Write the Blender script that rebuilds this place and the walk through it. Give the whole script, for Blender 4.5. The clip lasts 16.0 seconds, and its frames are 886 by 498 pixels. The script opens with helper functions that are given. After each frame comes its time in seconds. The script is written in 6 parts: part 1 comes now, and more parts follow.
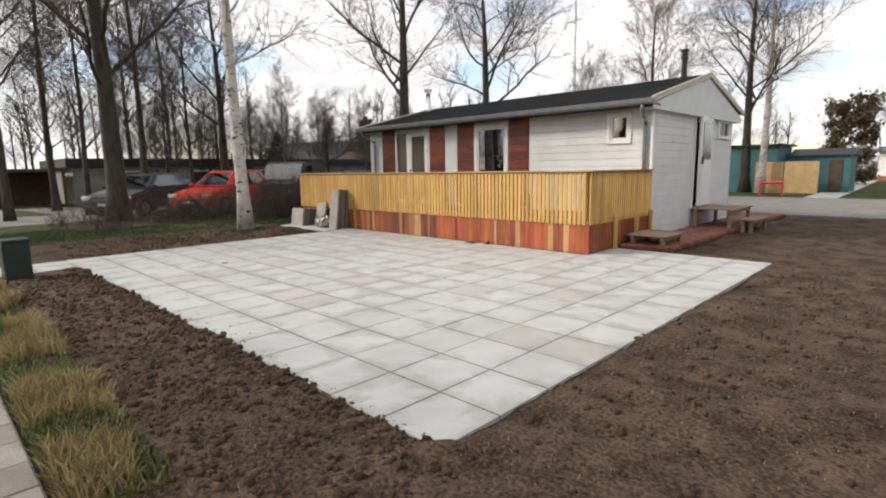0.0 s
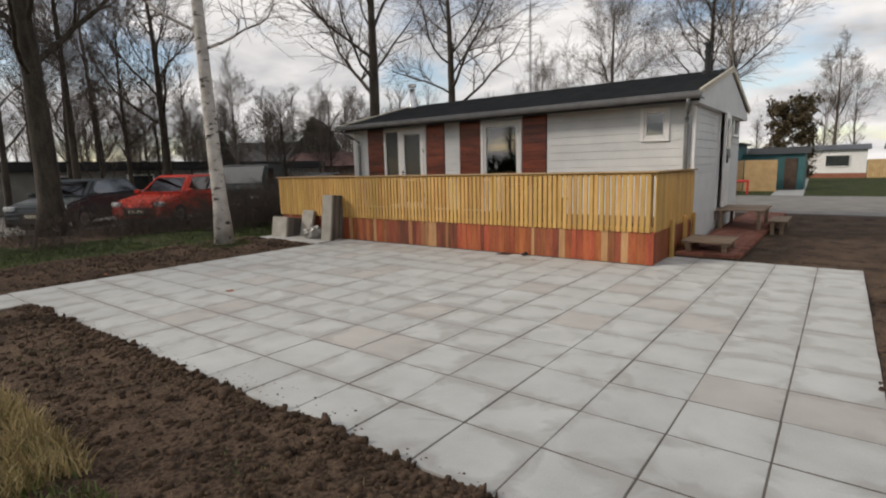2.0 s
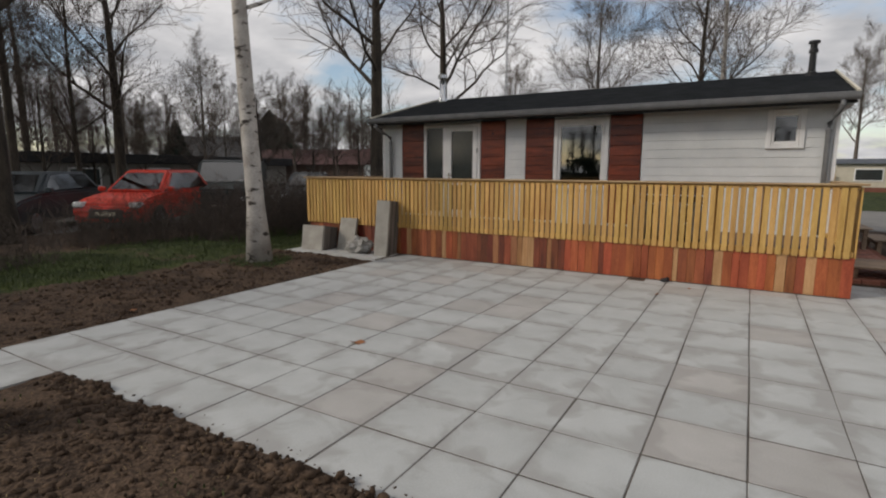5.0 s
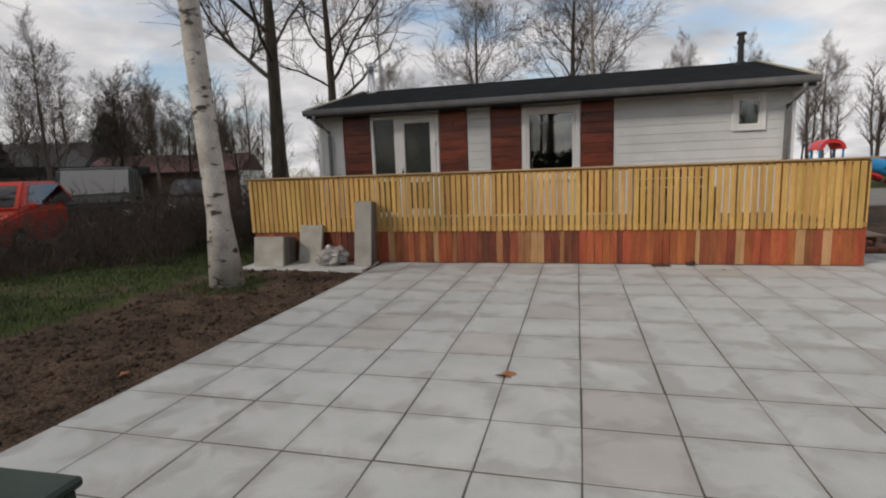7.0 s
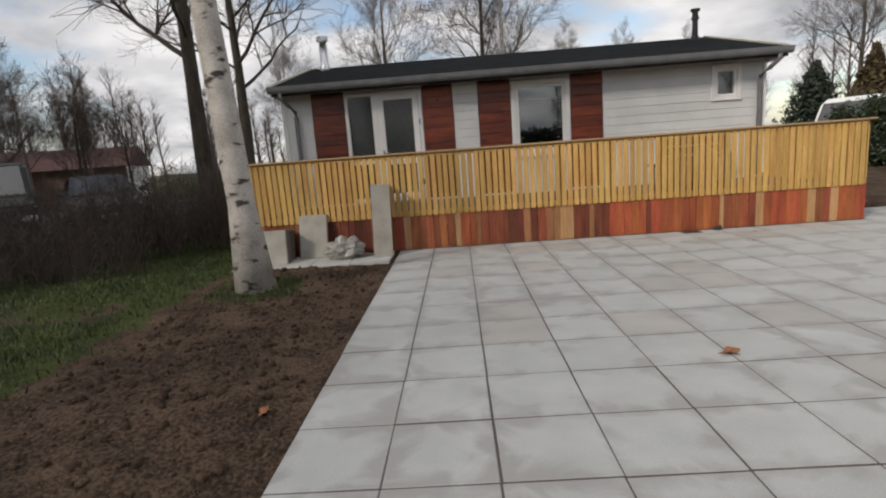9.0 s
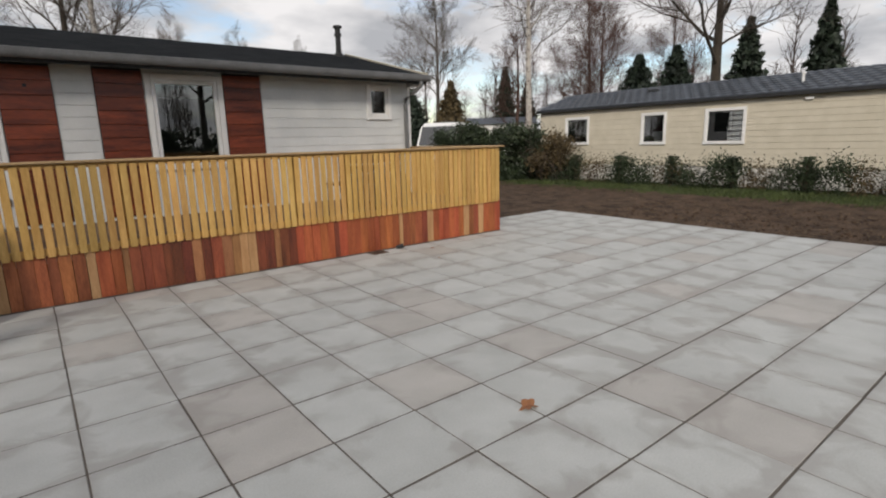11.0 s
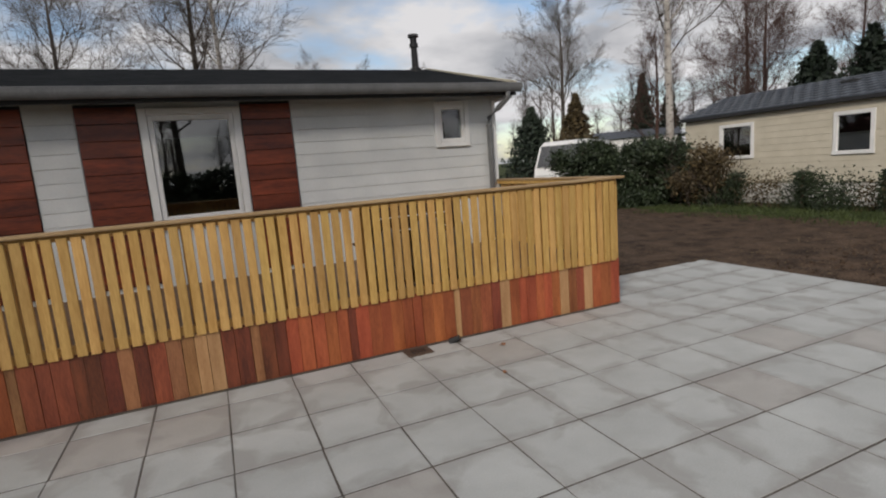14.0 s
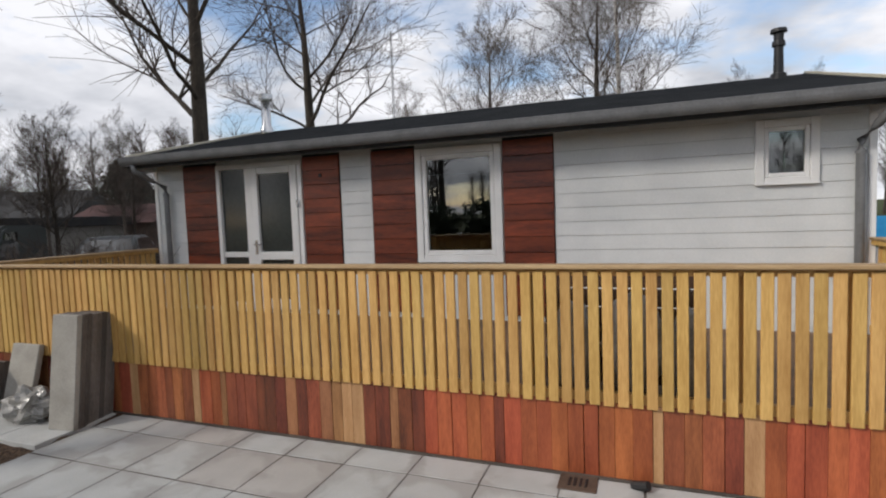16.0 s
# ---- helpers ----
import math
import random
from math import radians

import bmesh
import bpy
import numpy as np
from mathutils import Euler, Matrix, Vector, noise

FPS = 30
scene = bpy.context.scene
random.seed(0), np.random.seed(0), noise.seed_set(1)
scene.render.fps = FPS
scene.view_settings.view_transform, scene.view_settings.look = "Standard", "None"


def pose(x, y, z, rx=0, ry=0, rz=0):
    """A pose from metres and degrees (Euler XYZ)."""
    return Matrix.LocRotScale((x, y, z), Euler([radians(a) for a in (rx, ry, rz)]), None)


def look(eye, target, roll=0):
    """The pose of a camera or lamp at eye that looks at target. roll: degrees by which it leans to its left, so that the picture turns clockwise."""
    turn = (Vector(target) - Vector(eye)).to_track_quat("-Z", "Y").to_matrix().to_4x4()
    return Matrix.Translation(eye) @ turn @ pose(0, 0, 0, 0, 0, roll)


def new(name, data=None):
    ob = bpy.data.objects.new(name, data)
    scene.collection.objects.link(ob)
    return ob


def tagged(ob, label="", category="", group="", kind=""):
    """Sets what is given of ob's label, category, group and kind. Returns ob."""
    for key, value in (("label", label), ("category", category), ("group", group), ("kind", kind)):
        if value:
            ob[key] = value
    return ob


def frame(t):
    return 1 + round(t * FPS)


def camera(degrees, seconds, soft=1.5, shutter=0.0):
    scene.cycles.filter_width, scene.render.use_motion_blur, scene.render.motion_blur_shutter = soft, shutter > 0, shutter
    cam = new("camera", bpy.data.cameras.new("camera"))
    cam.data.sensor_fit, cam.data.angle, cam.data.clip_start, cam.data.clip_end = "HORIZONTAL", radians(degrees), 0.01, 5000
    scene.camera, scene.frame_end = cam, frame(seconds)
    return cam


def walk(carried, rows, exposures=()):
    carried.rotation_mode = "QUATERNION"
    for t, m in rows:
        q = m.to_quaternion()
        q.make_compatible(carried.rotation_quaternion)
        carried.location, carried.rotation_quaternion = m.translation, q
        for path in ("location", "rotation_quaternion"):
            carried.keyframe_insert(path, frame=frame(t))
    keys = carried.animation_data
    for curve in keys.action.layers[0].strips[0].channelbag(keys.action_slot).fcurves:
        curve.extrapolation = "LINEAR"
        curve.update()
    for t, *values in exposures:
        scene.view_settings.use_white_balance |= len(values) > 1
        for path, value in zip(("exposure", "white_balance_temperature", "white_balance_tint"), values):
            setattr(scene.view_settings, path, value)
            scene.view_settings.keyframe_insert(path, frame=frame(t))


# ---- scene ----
cam = camera(80.7, 16.0, 2.1)
PATH = [
    (0, (0.089, -0.131, 1.444), (-1.291, 1.285, 1.141), -0.9),
    (0.5, (-0.341, -0.153, 1.455), (-1.667, 1.314, 1.154), -0.5),
    (1, (-0.883, -0.166, 1.479), (-2.158, 1.344, 1.17), -0.8),
    (1.5, (-1.44, -0.087, 1.488), (-2.699, 1.434, 1.167), -1.3),
    (2, (-2.022, -0.199, 1.485), (-3.222, 1.372, 1.182), -1.4),
    (2.5, (-2.551, -0.218, 1.489), (-3.736, 1.364, 1.183), -1.5),
    (3, (-3.13, -0.166, 1.496), (-4.269, 1.447, 1.184), -0.2),
    (3.5, (-3.695, -0.147, 1.478), (-4.801, 1.48, 1.119), -2.0),
    (4, (-4.273, -0.204, 1.533), (-5.373, 1.439, 1.232), -4.1),
    (4.2, (-4.467, -0.177, 1.532), (-5.548, 1.481, 1.248), -1.8),
    (6.3, (-6.864, -0.107, 1.427), (-7.649, 1.711, 1.151), -2.8),
    (6.5, (-7.112, -0.115, 1.414), (-7.805, 1.746, 1.173), -3.3),
    (7, (-7.727, -0.048, 1.394), (-8.224, 1.867, 1.1), -2.1),
    (7.5, (-8.275, 0.01, 1.364), (-8.663, 1.952, 1.084), -2.0),
    (8, (-8.877, 0.063, 1.368), (-9.2, 2.009, 1.039), -0.9),
    (8.2, (-9.076, 0.081, 1.329), (-9.378, 2.027, 0.98), -2.1),
    (10.3, (-10.38, 0.925, 1.439), (-9.749, 2.788, 1.075), -2.8),
    (10.5, (-10.352, 1.081, 1.473), (-9.572, 2.885, 1.101), -2.5),
    (11, (-10.219, 1.496, 1.478), (-9.01, 3.037, 1.072), -1.5),
    (11.5, (-10.04, 1.846, 1.477), (-8.583, 3.158, 1.081), -1.1),
    (12, (-9.723, 2.217, 1.502), (-8.225, 3.502, 1.178), -1.3),
    (12.5, (-9.406, 2.577, 1.5), (-8.003, 3.964, 1.173), -1.5),
    (13, (-8.988, 2.844, 1.535), (-7.727, 4.382, 1.325), -3.4),
    (13.5, (-8.579, 3.04, 1.597), (-7.544, 4.73, 1.324), -6.6),
    (14, (-8.115, 3.305, 1.617), (-7.331, 5.119, 1.309), -4.5),
    (14.5, (-7.616, 3.478, 1.593), (-7.119, 5.396, 1.321), -2.2),
    (15, (-7.179, 3.796, 1.666), (-7.129, 5.789, 1.504), -0.4),
    (15.5, (-6.75, 4.029, 1.732), (-7.116, 5.988, 1.555), -0.8),
    (16, (-6.236, 4.264, 1.74), (-6.931, 6.135, 1.606), -2.1),
]
walk(cam, [(t, look(eye, target, roll)) for t, eye, target, roll in PATH],
     exposures=[(0.0, 0.97, 7100, 13), (1.0, 0.68, 7300, 13), (2.0, 0.36, 7100, 12), (3.0, 0.12, 7000, 12), (3.5, 0.03, 7000, 12), (4.2, 0.04, 6900, 12), (7.0, 0.17, 6900, 12), (10.5, 0.36, 6900, 12), (11.5, 0.18, 6900, 12), (12.5, 0.06, 6850, 12), (14.5, 0.0, 6700, 12), (15.2, 0.08, 6550, 12), (16.0, 0.43, 6550, 12)])

# ---- world, sun ----
world = bpy.data.worlds.new("sky")
scene.world = world
world.use_nodes = True
wt = world.node_tree
wt.nodes.clear()
SUN_DIR = Vector((-0.62, -0.60, 0.52)).normalized()
sky = wt.nodes.new("ShaderNodeTexSky")
sky.sky_type = "NISHITA"
sky.sun_disc = False
sky.sun_elevation = math.asin(SUN_DIR.z)
sky.sun_rotation = math.atan2(SUN_DIR.x, SUN_DIR.y)
bg_sky = wt.nodes.new("ShaderNodeBackground")
bg_sky.inputs[1].default_value = 0.13
wt.links.new(sky.outputs[0], bg_sky.inputs[0])
tc = wt.nodes.new("ShaderNodeTexCoord")
sep = wt.nodes.new("ShaderNodeSeparateXYZ")
wt.links.new(tc.outputs["Generated"], sep.inputs[0])
addz = wt.nodes.new("ShaderNodeMath")
addz.operation = "ADD"
addz.inputs[1].default_value = 0.22
wt.links.new(sep.outputs[2], addz.inputs[0])
mx = wt.nodes.new("ShaderNodeMath")
mx.operation = "MAXIMUM"
mx.inputs[1].default_value = 0.1
wt.links.new(addz.outputs[0], mx.inputs[0])
comb = wt.nodes.new("ShaderNodeCombineXYZ")
for k in (0, 1):
    dv = wt.nodes.new("ShaderNodeMath")
    dv.operation = "DIVIDE"
    wt.links.new(sep.outputs[k], dv.inputs[0])
    wt.links.new(mx.outputs[0], dv.inputs[1])
    wt.links.new(dv.outputs[0], comb.inputs[k])
cover = wt.nodes.new("ShaderNodeTexNoise")
cover.inputs["Scale"].default_value = 1.1
cover.inputs["Detail"].default_value = 7
cover.inputs["Roughness"].default_value = 0.55
wt.links.new(comb.outputs[0], cover.inputs["Vector"])
cramp = wt.nodes.new("ShaderNodeValToRGB")
cramp.color_ramp.elements[0].position = 0.38
cramp.color_ramp.elements[1].position = 0.50
wt.links.new(cover.outputs[0], cramp.inputs[0])
shade = wt.nodes.new("ShaderNodeTexNoise")
shade.inputs["Scale"].default_value = 1.7
shade.inputs["Detail"].default_value = 6
wt.links.new(comb.outputs[0], shade.inputs["Vector"])
sramp = wt.nodes.new("ShaderNodeValToRGB")
sramp.color_ramp.elements[0].position = 0.36
sramp.color_ramp.elements[0].color = (0.44, 0.47, 0.52, 1)
sramp.color_ramp.elements[1].position = 0.60
sramp.color_ramp.elements[1].color = (0.86, 0.88, 0.92, 1)
wt.links.new(shade.outputs[0], sramp.inputs[0])
bg_cloud = wt.nodes.new("ShaderNodeBackground")
bg_cloud.inputs[1].default_value = 0.82
wt.links.new(sramp.outputs[0], bg_cloud.inputs[0])
wmix = wt.nodes.new("ShaderNodeMixShader")
wt.links.new(cramp.outputs[0], wmix.inputs[0])
wt.links.new(bg_sky.outputs[0], wmix.inputs[1])
wt.links.new(bg_cloud.outputs[0], wmix.inputs[2])
wout = wt.nodes.new("ShaderNodeOutputWorld")
wt.links.new(wmix.outputs[0], wout.inputs[0])

sun = new("sun", bpy.data.lights.new("sun", "SUN"))
sun.data.energy = 1.8
sun.data.angle = radians(9)
sun.data.color = (1.0, 0.95, 0.87)
sun.matrix_world = look(SUN_DIR * 40, (0, 0, 0))


# ---- materials ----
def mat(name, dark, light, rough=0.7, scale=6.0, fine=60.0, bump=0.2, metal=0.0, rand=0.0, stretch=(1, 1, 1), spec=0.5, bump_scale=None, island=False, sat=0.0):
    """Two scales of noise between two colours, a relief, and a shade of its own for each piece."""
    m = bpy.data.materials.new(name)
    m.use_nodes = True
    t = m.node_tree
    n, l = t.nodes, t.links
    b = n["Principled BSDF"]
    geo = n.new("ShaderNodeNewGeometry")
    mp = n.new("ShaderNodeMapping")
    mp.inputs["Scale"].default_value = stretch
    l.new(geo.outputs["Position"], mp.inputs[0])
    a = n.new("ShaderNodeTexNoise")
    a.inputs["Scale"].default_value = scale
    a.inputs["Detail"].default_value = 4
    c = n.new("ShaderNodeTexNoise")
    c.inputs["Scale"].default_value = fine
    c.inputs["Detail"].default_value = 3
    l.new(mp.outputs[0], a.inputs["Vector"])
    l.new(mp.outputs[0], c.inputs["Vector"])
    mixf = n.new("ShaderNodeMath")
    mixf.operation = "MULTIPLY_ADD"
    mixf.inputs[1].default_value = 0.4
    half = n.new("ShaderNodeMath")
    half.operation = "MULTIPLY"
    half.inputs[1].default_value = 0.6
    l.new(a.outputs[0], half.inputs[0])
    l.new(c.outputs[0], mixf.inputs[0])
    l.new(half.outputs[0], mixf.inputs[2])
    ramp = n.new("ShaderNodeValToRGB")
    ramp.color_ramp.elements[0].position = 0.34
    ramp.color_ramp.elements[1].position = 0.66
    ramp.color_ramp.elements[0].color = (*dark, 1)
    ramp.color_ramp.elements[1].color = (*light, 1)
    l.new(mixf.outputs[0], ramp.inputs[0])
    col = ramp.outputs[0]
    if rand:
        hs = n.new("ShaderNodeHueSaturation")
        if island:
            src = geo.outputs["Random Per Island"]
        else:
            src = n.new("ShaderNodeObjectInfo").outputs["Random"]
        mr = n.new("ShaderNodeMapRange")
        mr.inputs["To Min"].default_value = 1 - rand
        mr.inputs["To Max"].default_value = 1 + rand
        l.new(src, mr.inputs[0])
        l.new(mr.outputs[0], hs.inputs["Value"])
        if sat:
            fr = n.new("ShaderNodeMath")
            fr.operation = "FRACT"
            ml = n.new("ShaderNodeMath")
            ml.operation = "MULTIPLY"
            ml.inputs[1].default_value = 7.31
            l.new(src, ml.inputs[0])
            l.new(ml.outputs[0], fr.inputs[0])
            m2 = n.new("ShaderNodeMapRange")
            m2.inputs["To Min"].default_value = 0.5 - sat
            m2.inputs["To Max"].default_value = 0.5 + sat
            l.new(fr.outputs[0], m2.inputs[0])
            l.new(m2.outputs[0], hs.inputs["Hue"])
        l.new(col, hs.inputs["Color"])
        col = hs.outputs[0]
    l.new(col, b.inputs["Base Color"])
    b.inputs["Roughness"].default_value = rough
    b.inputs["Metallic"].default_value = metal
    b.inputs["Specular IOR Level"].default_value = spec
    if bump:
        bp = n.new("ShaderNodeBump")
        bp.inputs["Strength"].default_value = bump
        bp.inputs["Distance"].default_value = 0.01
        h = mixf.outputs[0]
        if bump_scale:
            e = n.new("ShaderNodeTexNoise")
            e.inputs["Scale"].default_value = bump_scale
            e.inputs["Detail"].default_value = 6
            l.new(mp.outputs[0], e.inputs["Vector"])
            h = e.outputs[0]
        l.new(h, bp.inputs["Height"])
        l.new(bp.outputs[0], b.inputs["Normal"])
    return m


def glass_mat(name, tint=(0.75, 0.8, 0.8)):
    m = bpy.data.materials.new(name)
    m.use_nodes = True
    t = m.node_tree
    n, l = t.nodes, t.links
    n.remove(n["Principled BSDF"])
    tr = n.new("ShaderNodeBsdfTransparent")
    tr.inputs[0].default_value = (*tint, 1)
    gl = n.new("ShaderNodeBsdfGlossy")
    gl.inputs["Roughness"].default_value = 0.015
    fr = n.new("ShaderNodeFresnel")
    fr.inputs[0].default_value = 2.5
    mx_ = n.new("ShaderNodeMixShader")
    l.new(fr.outputs[0], mx_.inputs[0])
    l.new(tr.outputs[0], mx_.inputs[1])
    l.new(gl.outputs[0], mx_.inputs[2])
    l.new(mx_.outputs[0], n["Material Output"].inputs[0])
    return m


def tile_mat(name, dry_a, dry_b, damp):
    """Concrete that has dried in the middle and is still damp along its joints, in uneven shapes."""
    m = mat(name, dry_a, dry_b, 0.78, 2.6, 110, 0.3, rand=0.04)
    n, l = m.node_tree.nodes, m.node_tree.links
    b = n["Principled BSDF"]
    tc_ = n.new("ShaderNodeTexCoord")
    sp = n.new("ShaderNodeSeparateXYZ")
    l.new(tc_.outputs["Object"], sp.inputs[0])
    ab = []
    for k in (0, 1):
        a = n.new("ShaderNodeMath")
        a.operation = "ABSOLUTE"
        l.new(sp.outputs[k], a.inputs[0])
        ab.append(a)
    mxx = n.new("ShaderNodeMath")
    mxx.operation = "SMOOTH_MAX"
    mxx.inputs[2].default_value = 0.08
    l.new(ab[0].outputs[0], mxx.inputs[0])
    l.new(ab[1].outputs[0], mxx.inputs[1])
    geo = n.new("ShaderNodeNewGeometry")
    nz = n.new("ShaderNodeTexNoise")
    nz.inputs["Scale"].default_value = 3.4
    nz.inputs["Detail"].default_value = 5
    nz.inputs["Distortion"].default_value = 0.9
    l.new(geo.outputs["Position"], nz.inputs["Vector"])
    big = n.new("ShaderNodeTexNoise")
    big.inputs["Scale"].default_value = 0.45
    l.new(geo.outputs["Position"], big.inputs["Vector"])
    s1 = n.new("ShaderNodeMath")
    s1.operation = "MULTIPLY_ADD"
    s1.inputs[1].default_value = 0.55
    l.new(nz.outputs[0], s1.inputs[0])
    l.new(mxx.outputs[0], s1.inputs[2])
    s2 = n.new("ShaderNodeMath")
    s2.operation = "MULTIPLY_ADD"
    s2.inputs[1].default_value = 0.30
    l.new(big.outputs[0], s2.inputs[0])
    l.new(s1.outputs[0], s2.inputs[2])
    rp = n.new("ShaderNodeValToRGB")
    rp.color_ramp.elements[0].position = 0.59
    rp.color_ramp.elements[1].position = 0.69
    l.new(s2.outputs[0], rp.inputs[0])
    mixc = n.new("ShaderNodeMix")
    mixc.data_type = "RGBA"
    old = b.inputs["Base Color"].links[0].from_socket
    amt = n.new("ShaderNodeMath")
    amt.operation = "MULTIPLY"
    amt.inputs[1].default_value = 0.68
    l.new(rp.outputs[0], amt.inputs[0])
    l.new(amt.outputs[0], mixc.inputs[0])
    l.new(old, mixc.inputs[6])
    mixc.inputs[7].default_value = (*damp, 1)
    l.new(mixc.outputs[2], b.inputs["Base Color"])
    return m


M_JOINT = mat("joint_sand", (0.055, 0.047, 0.040), (0.125, 0.108, 0.092), 0.95, 3, 90, 0.5)
M_PAVER = tile_mat("patio_tile", (0.375, 0.385, 0.375), (0.485, 0.50, 0.49), (0.30, 0.292, 0.278))
M_PAVER_WARM = tile_mat("patio_tile_buff", (0.355, 0.345, 0.325), (0.445, 0.43, 0.41), (0.30, 0.285, 0.268))
M_TILE = mat("concrete_tile", (0.33, 0.335, 0.325), (0.50, 0.505, 0.49), 0.75, 2.3, 90, 0.25, rand=0.10, sat=0.0)
M_TILE_WARM = mat("concrete_tile_buff", (0.33, 0.305, 0.28), (0.44, 0.41, 0.38), 0.75, 2.3, 90, 0.25, rand=0.08)
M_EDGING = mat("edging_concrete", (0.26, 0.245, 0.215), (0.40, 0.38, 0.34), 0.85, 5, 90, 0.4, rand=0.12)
# Darker copy of the edging concrete: shade on the stacks' sides put into colour.
M_EDGING_SHADED = mat("edging_concrete_shaded", (0.060, 0.050, 0.043), (0.15, 0.13, 0.115), 0.85, 5, 90, 0.4, rand=0.35, stretch=(1, 1, 0.25))
M_SLAT = mat("treated_pine", (0.42, 0.235, 0.062), (0.61, 0.38, 0.125), 0.6, 5, 40, 0.2, rand=0.13, stretch=(3, 3, 0.35), sat=0.006)
M_RAIL = mat("treated_rail", (0.30, 0.19, 0.09), (0.46, 0.32, 0.17), 0.65, 5, 40, 0.2, rand=0.08, stretch=(0.35, 3, 3))
M_SKIRT = mat("red_hardwood", (0.16, 0.040, 0.016), (0.36, 0.105, 0.042), 0.5, 5, 40, 0.2, rand=0.28, stretch=(4, 4, 0.5), sat=0.012)
M_SKIRT_DARK = mat("dark_red_hardwood", (0.07, 0.017, 0.009), (0.20, 0.048, 0.022), 0.5, 5, 40, 0.2, rand=0.3, stretch=(4, 4, 0.5), sat=0.01)
M_SKIRT_BRIGHT = mat("bright_red_hardwood", (0.24, 0.052, 0.018), (0.44, 0.115, 0.042), 0.5, 5, 40, 0.2, rand=0.16, stretch=(4, 4, 0.5), sat=0.01)
M_SKIRT_BROWN = mat("brown_hardwood", (0.20, 0.080, 0.032), (0.38, 0.175, 0.075), 0.5, 5, 40, 0.2, rand=0.16, stretch=(4, 4, 0.5), sat=0.01)
M_SKIRT_LIGHT = mat("pale_hardwood", (0.38, 0.20, 0.085), (0.56, 0.33, 0.16), 0.5, 5, 40, 0.2, rand=0.1, stretch=(4, 4, 0.5))
M_PANEL = mat("stained_cladding", (0.055, 0.010, 0.006), (0.26, 0.055, 0.022), 0.38, 3.0, 26, 0.3, rand=0.25, stretch=(0.5, 1, 4))
M_SIDING = mat("white_siding", (0.60, 0.62, 0.62), (0.70, 0.715, 0.71), 0.5, 3, 60, 0.06, rand=0.025)
M_CREAM = mat("cream_siding", (0.52, 0.475, 0.375), (0.62, 0.57, 0.465), 0.5, 3, 60, 0.06, rand=0.03)
M_WHITE = mat("white_plastic", (0.74, 0.74, 0.73), (0.82, 0.82, 0.81), 0.35, 4, 60, 0.03)
M_TRIM = mat("cream_trim", (0.50, 0.46, 0.36), (0.62, 0.57, 0.45), 0.6, 6, 60, 0.1)
M_ROOF = mat("black_felt", (0.010, 0.011, 0.012), (0.024, 0.026, 0.028), 1.0, 3, 120, 0.5, spec=0.05)
M_ROOF_TILE = mat("slate_grey_roof", (0.035, 0.042, 0.052), (0.075, 0.085, 0.10), 0.5, 4, 50, 0.2, rand=0.15)
M_DARK = mat("dark_fascia", (0.010, 0.010, 0.011), (0.022, 0.022, 0.023), 0.6, 5, 60, 0.1)
M_ZINC = mat("grey_gutter", (0.13, 0.135, 0.14), (0.21, 0.215, 0.22), 0.4, 5, 50, 0.1)
M_STEEL = mat("steel_flue", (0.55, 0.56, 0.57), (0.70, 0.71, 0.72), 0.25, 5, 50, 0.05, metal=0.9)
M_BLACK = mat("black_metal", (0.012, 0.012, 0.013), (0.025, 0.025, 0.026), 0.5, 6, 60, 0.1)
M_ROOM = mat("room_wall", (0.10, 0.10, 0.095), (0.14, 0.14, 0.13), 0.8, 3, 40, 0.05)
M_GLASS = glass_mat("window_glass", (0.45, 0.48, 0.47))
M_PALEGLASS = glass_mat("pale_window_glass", (0.85, 0.87, 0.87))
M_CARGLASS = glass_mat("car_glass", (0.25, 0.28, 0.28))
M_FROST = mat("frosted_pane", (0.028, 0.034, 0.033), (0.045, 0.053, 0.051), 0.12, 1.2, 20, 0.0, spec=0.6)
M_BLIND = mat("striped_blind", (0.66, 0.67, 0.70), (0.74, 0.75, 0.78), 0.6, 4, 60, 0.05)
M_SOIL = mat("soil_clod", (0.028, 0.018, 0.012), (0.105, 0.070, 0.047), 0.95, 8, 70, 0.6, rand=0.3, island=True, spec=0.2)
M_DECK = mat("deck_plank", (0.10, 0.055, 0.028), (0.19, 0.11, 0.06), 0.6, 5, 40, 0.25, rand=0.2, stretch=(0.4, 4, 4))
M_PALLET = mat("weathered_plank", (0.19, 0.13, 0.085), (0.33, 0.24, 0.165), 0.8, 6, 50, 0.3, rand=0.2, stretch=(0.5, 4, 4))
M_BRICK = mat("red_brick", (0.17, 0.055, 0.035), (0.29, 0.115, 0.075), 0.85, 8, 70, 0.4, rand=0.25)
M_ASPHALT = mat("asphalt", (0.15, 0.145, 0.135), (0.24, 0.23, 0.215), 0.9, 1.5, 120, 0.4)
M_PATH = mat("path_slab", (0.20, 0.18, 0.155), (0.32, 0.295, 0.26), 0.85, 4, 80, 0.4, rand=0.15)
M_BARK = mat("dark_bark", (0.020, 0.016, 0.012), (0.075, 0.060, 0.045), 0.95, 7, 45, 1.0, stretch=(1, 1, 0.3), bump_scale=18)
M_TWIG = mat("twig_bark", (0.040, 0.030, 0.024), (0.105, 0.080, 0.066), 0.9, 5, 40, 0.2)
M_TWIG_GREY = mat("grey_twig", (0.075, 0.060, 0.050), (0.16, 0.135, 0.115), 0.9, 5, 40, 0.2)
M_TWIG_RED = mat("reddish_twig", (0.045, 0.024, 0.019), (0.12, 0.066, 0.052), 0.9, 5, 40, 0.2)
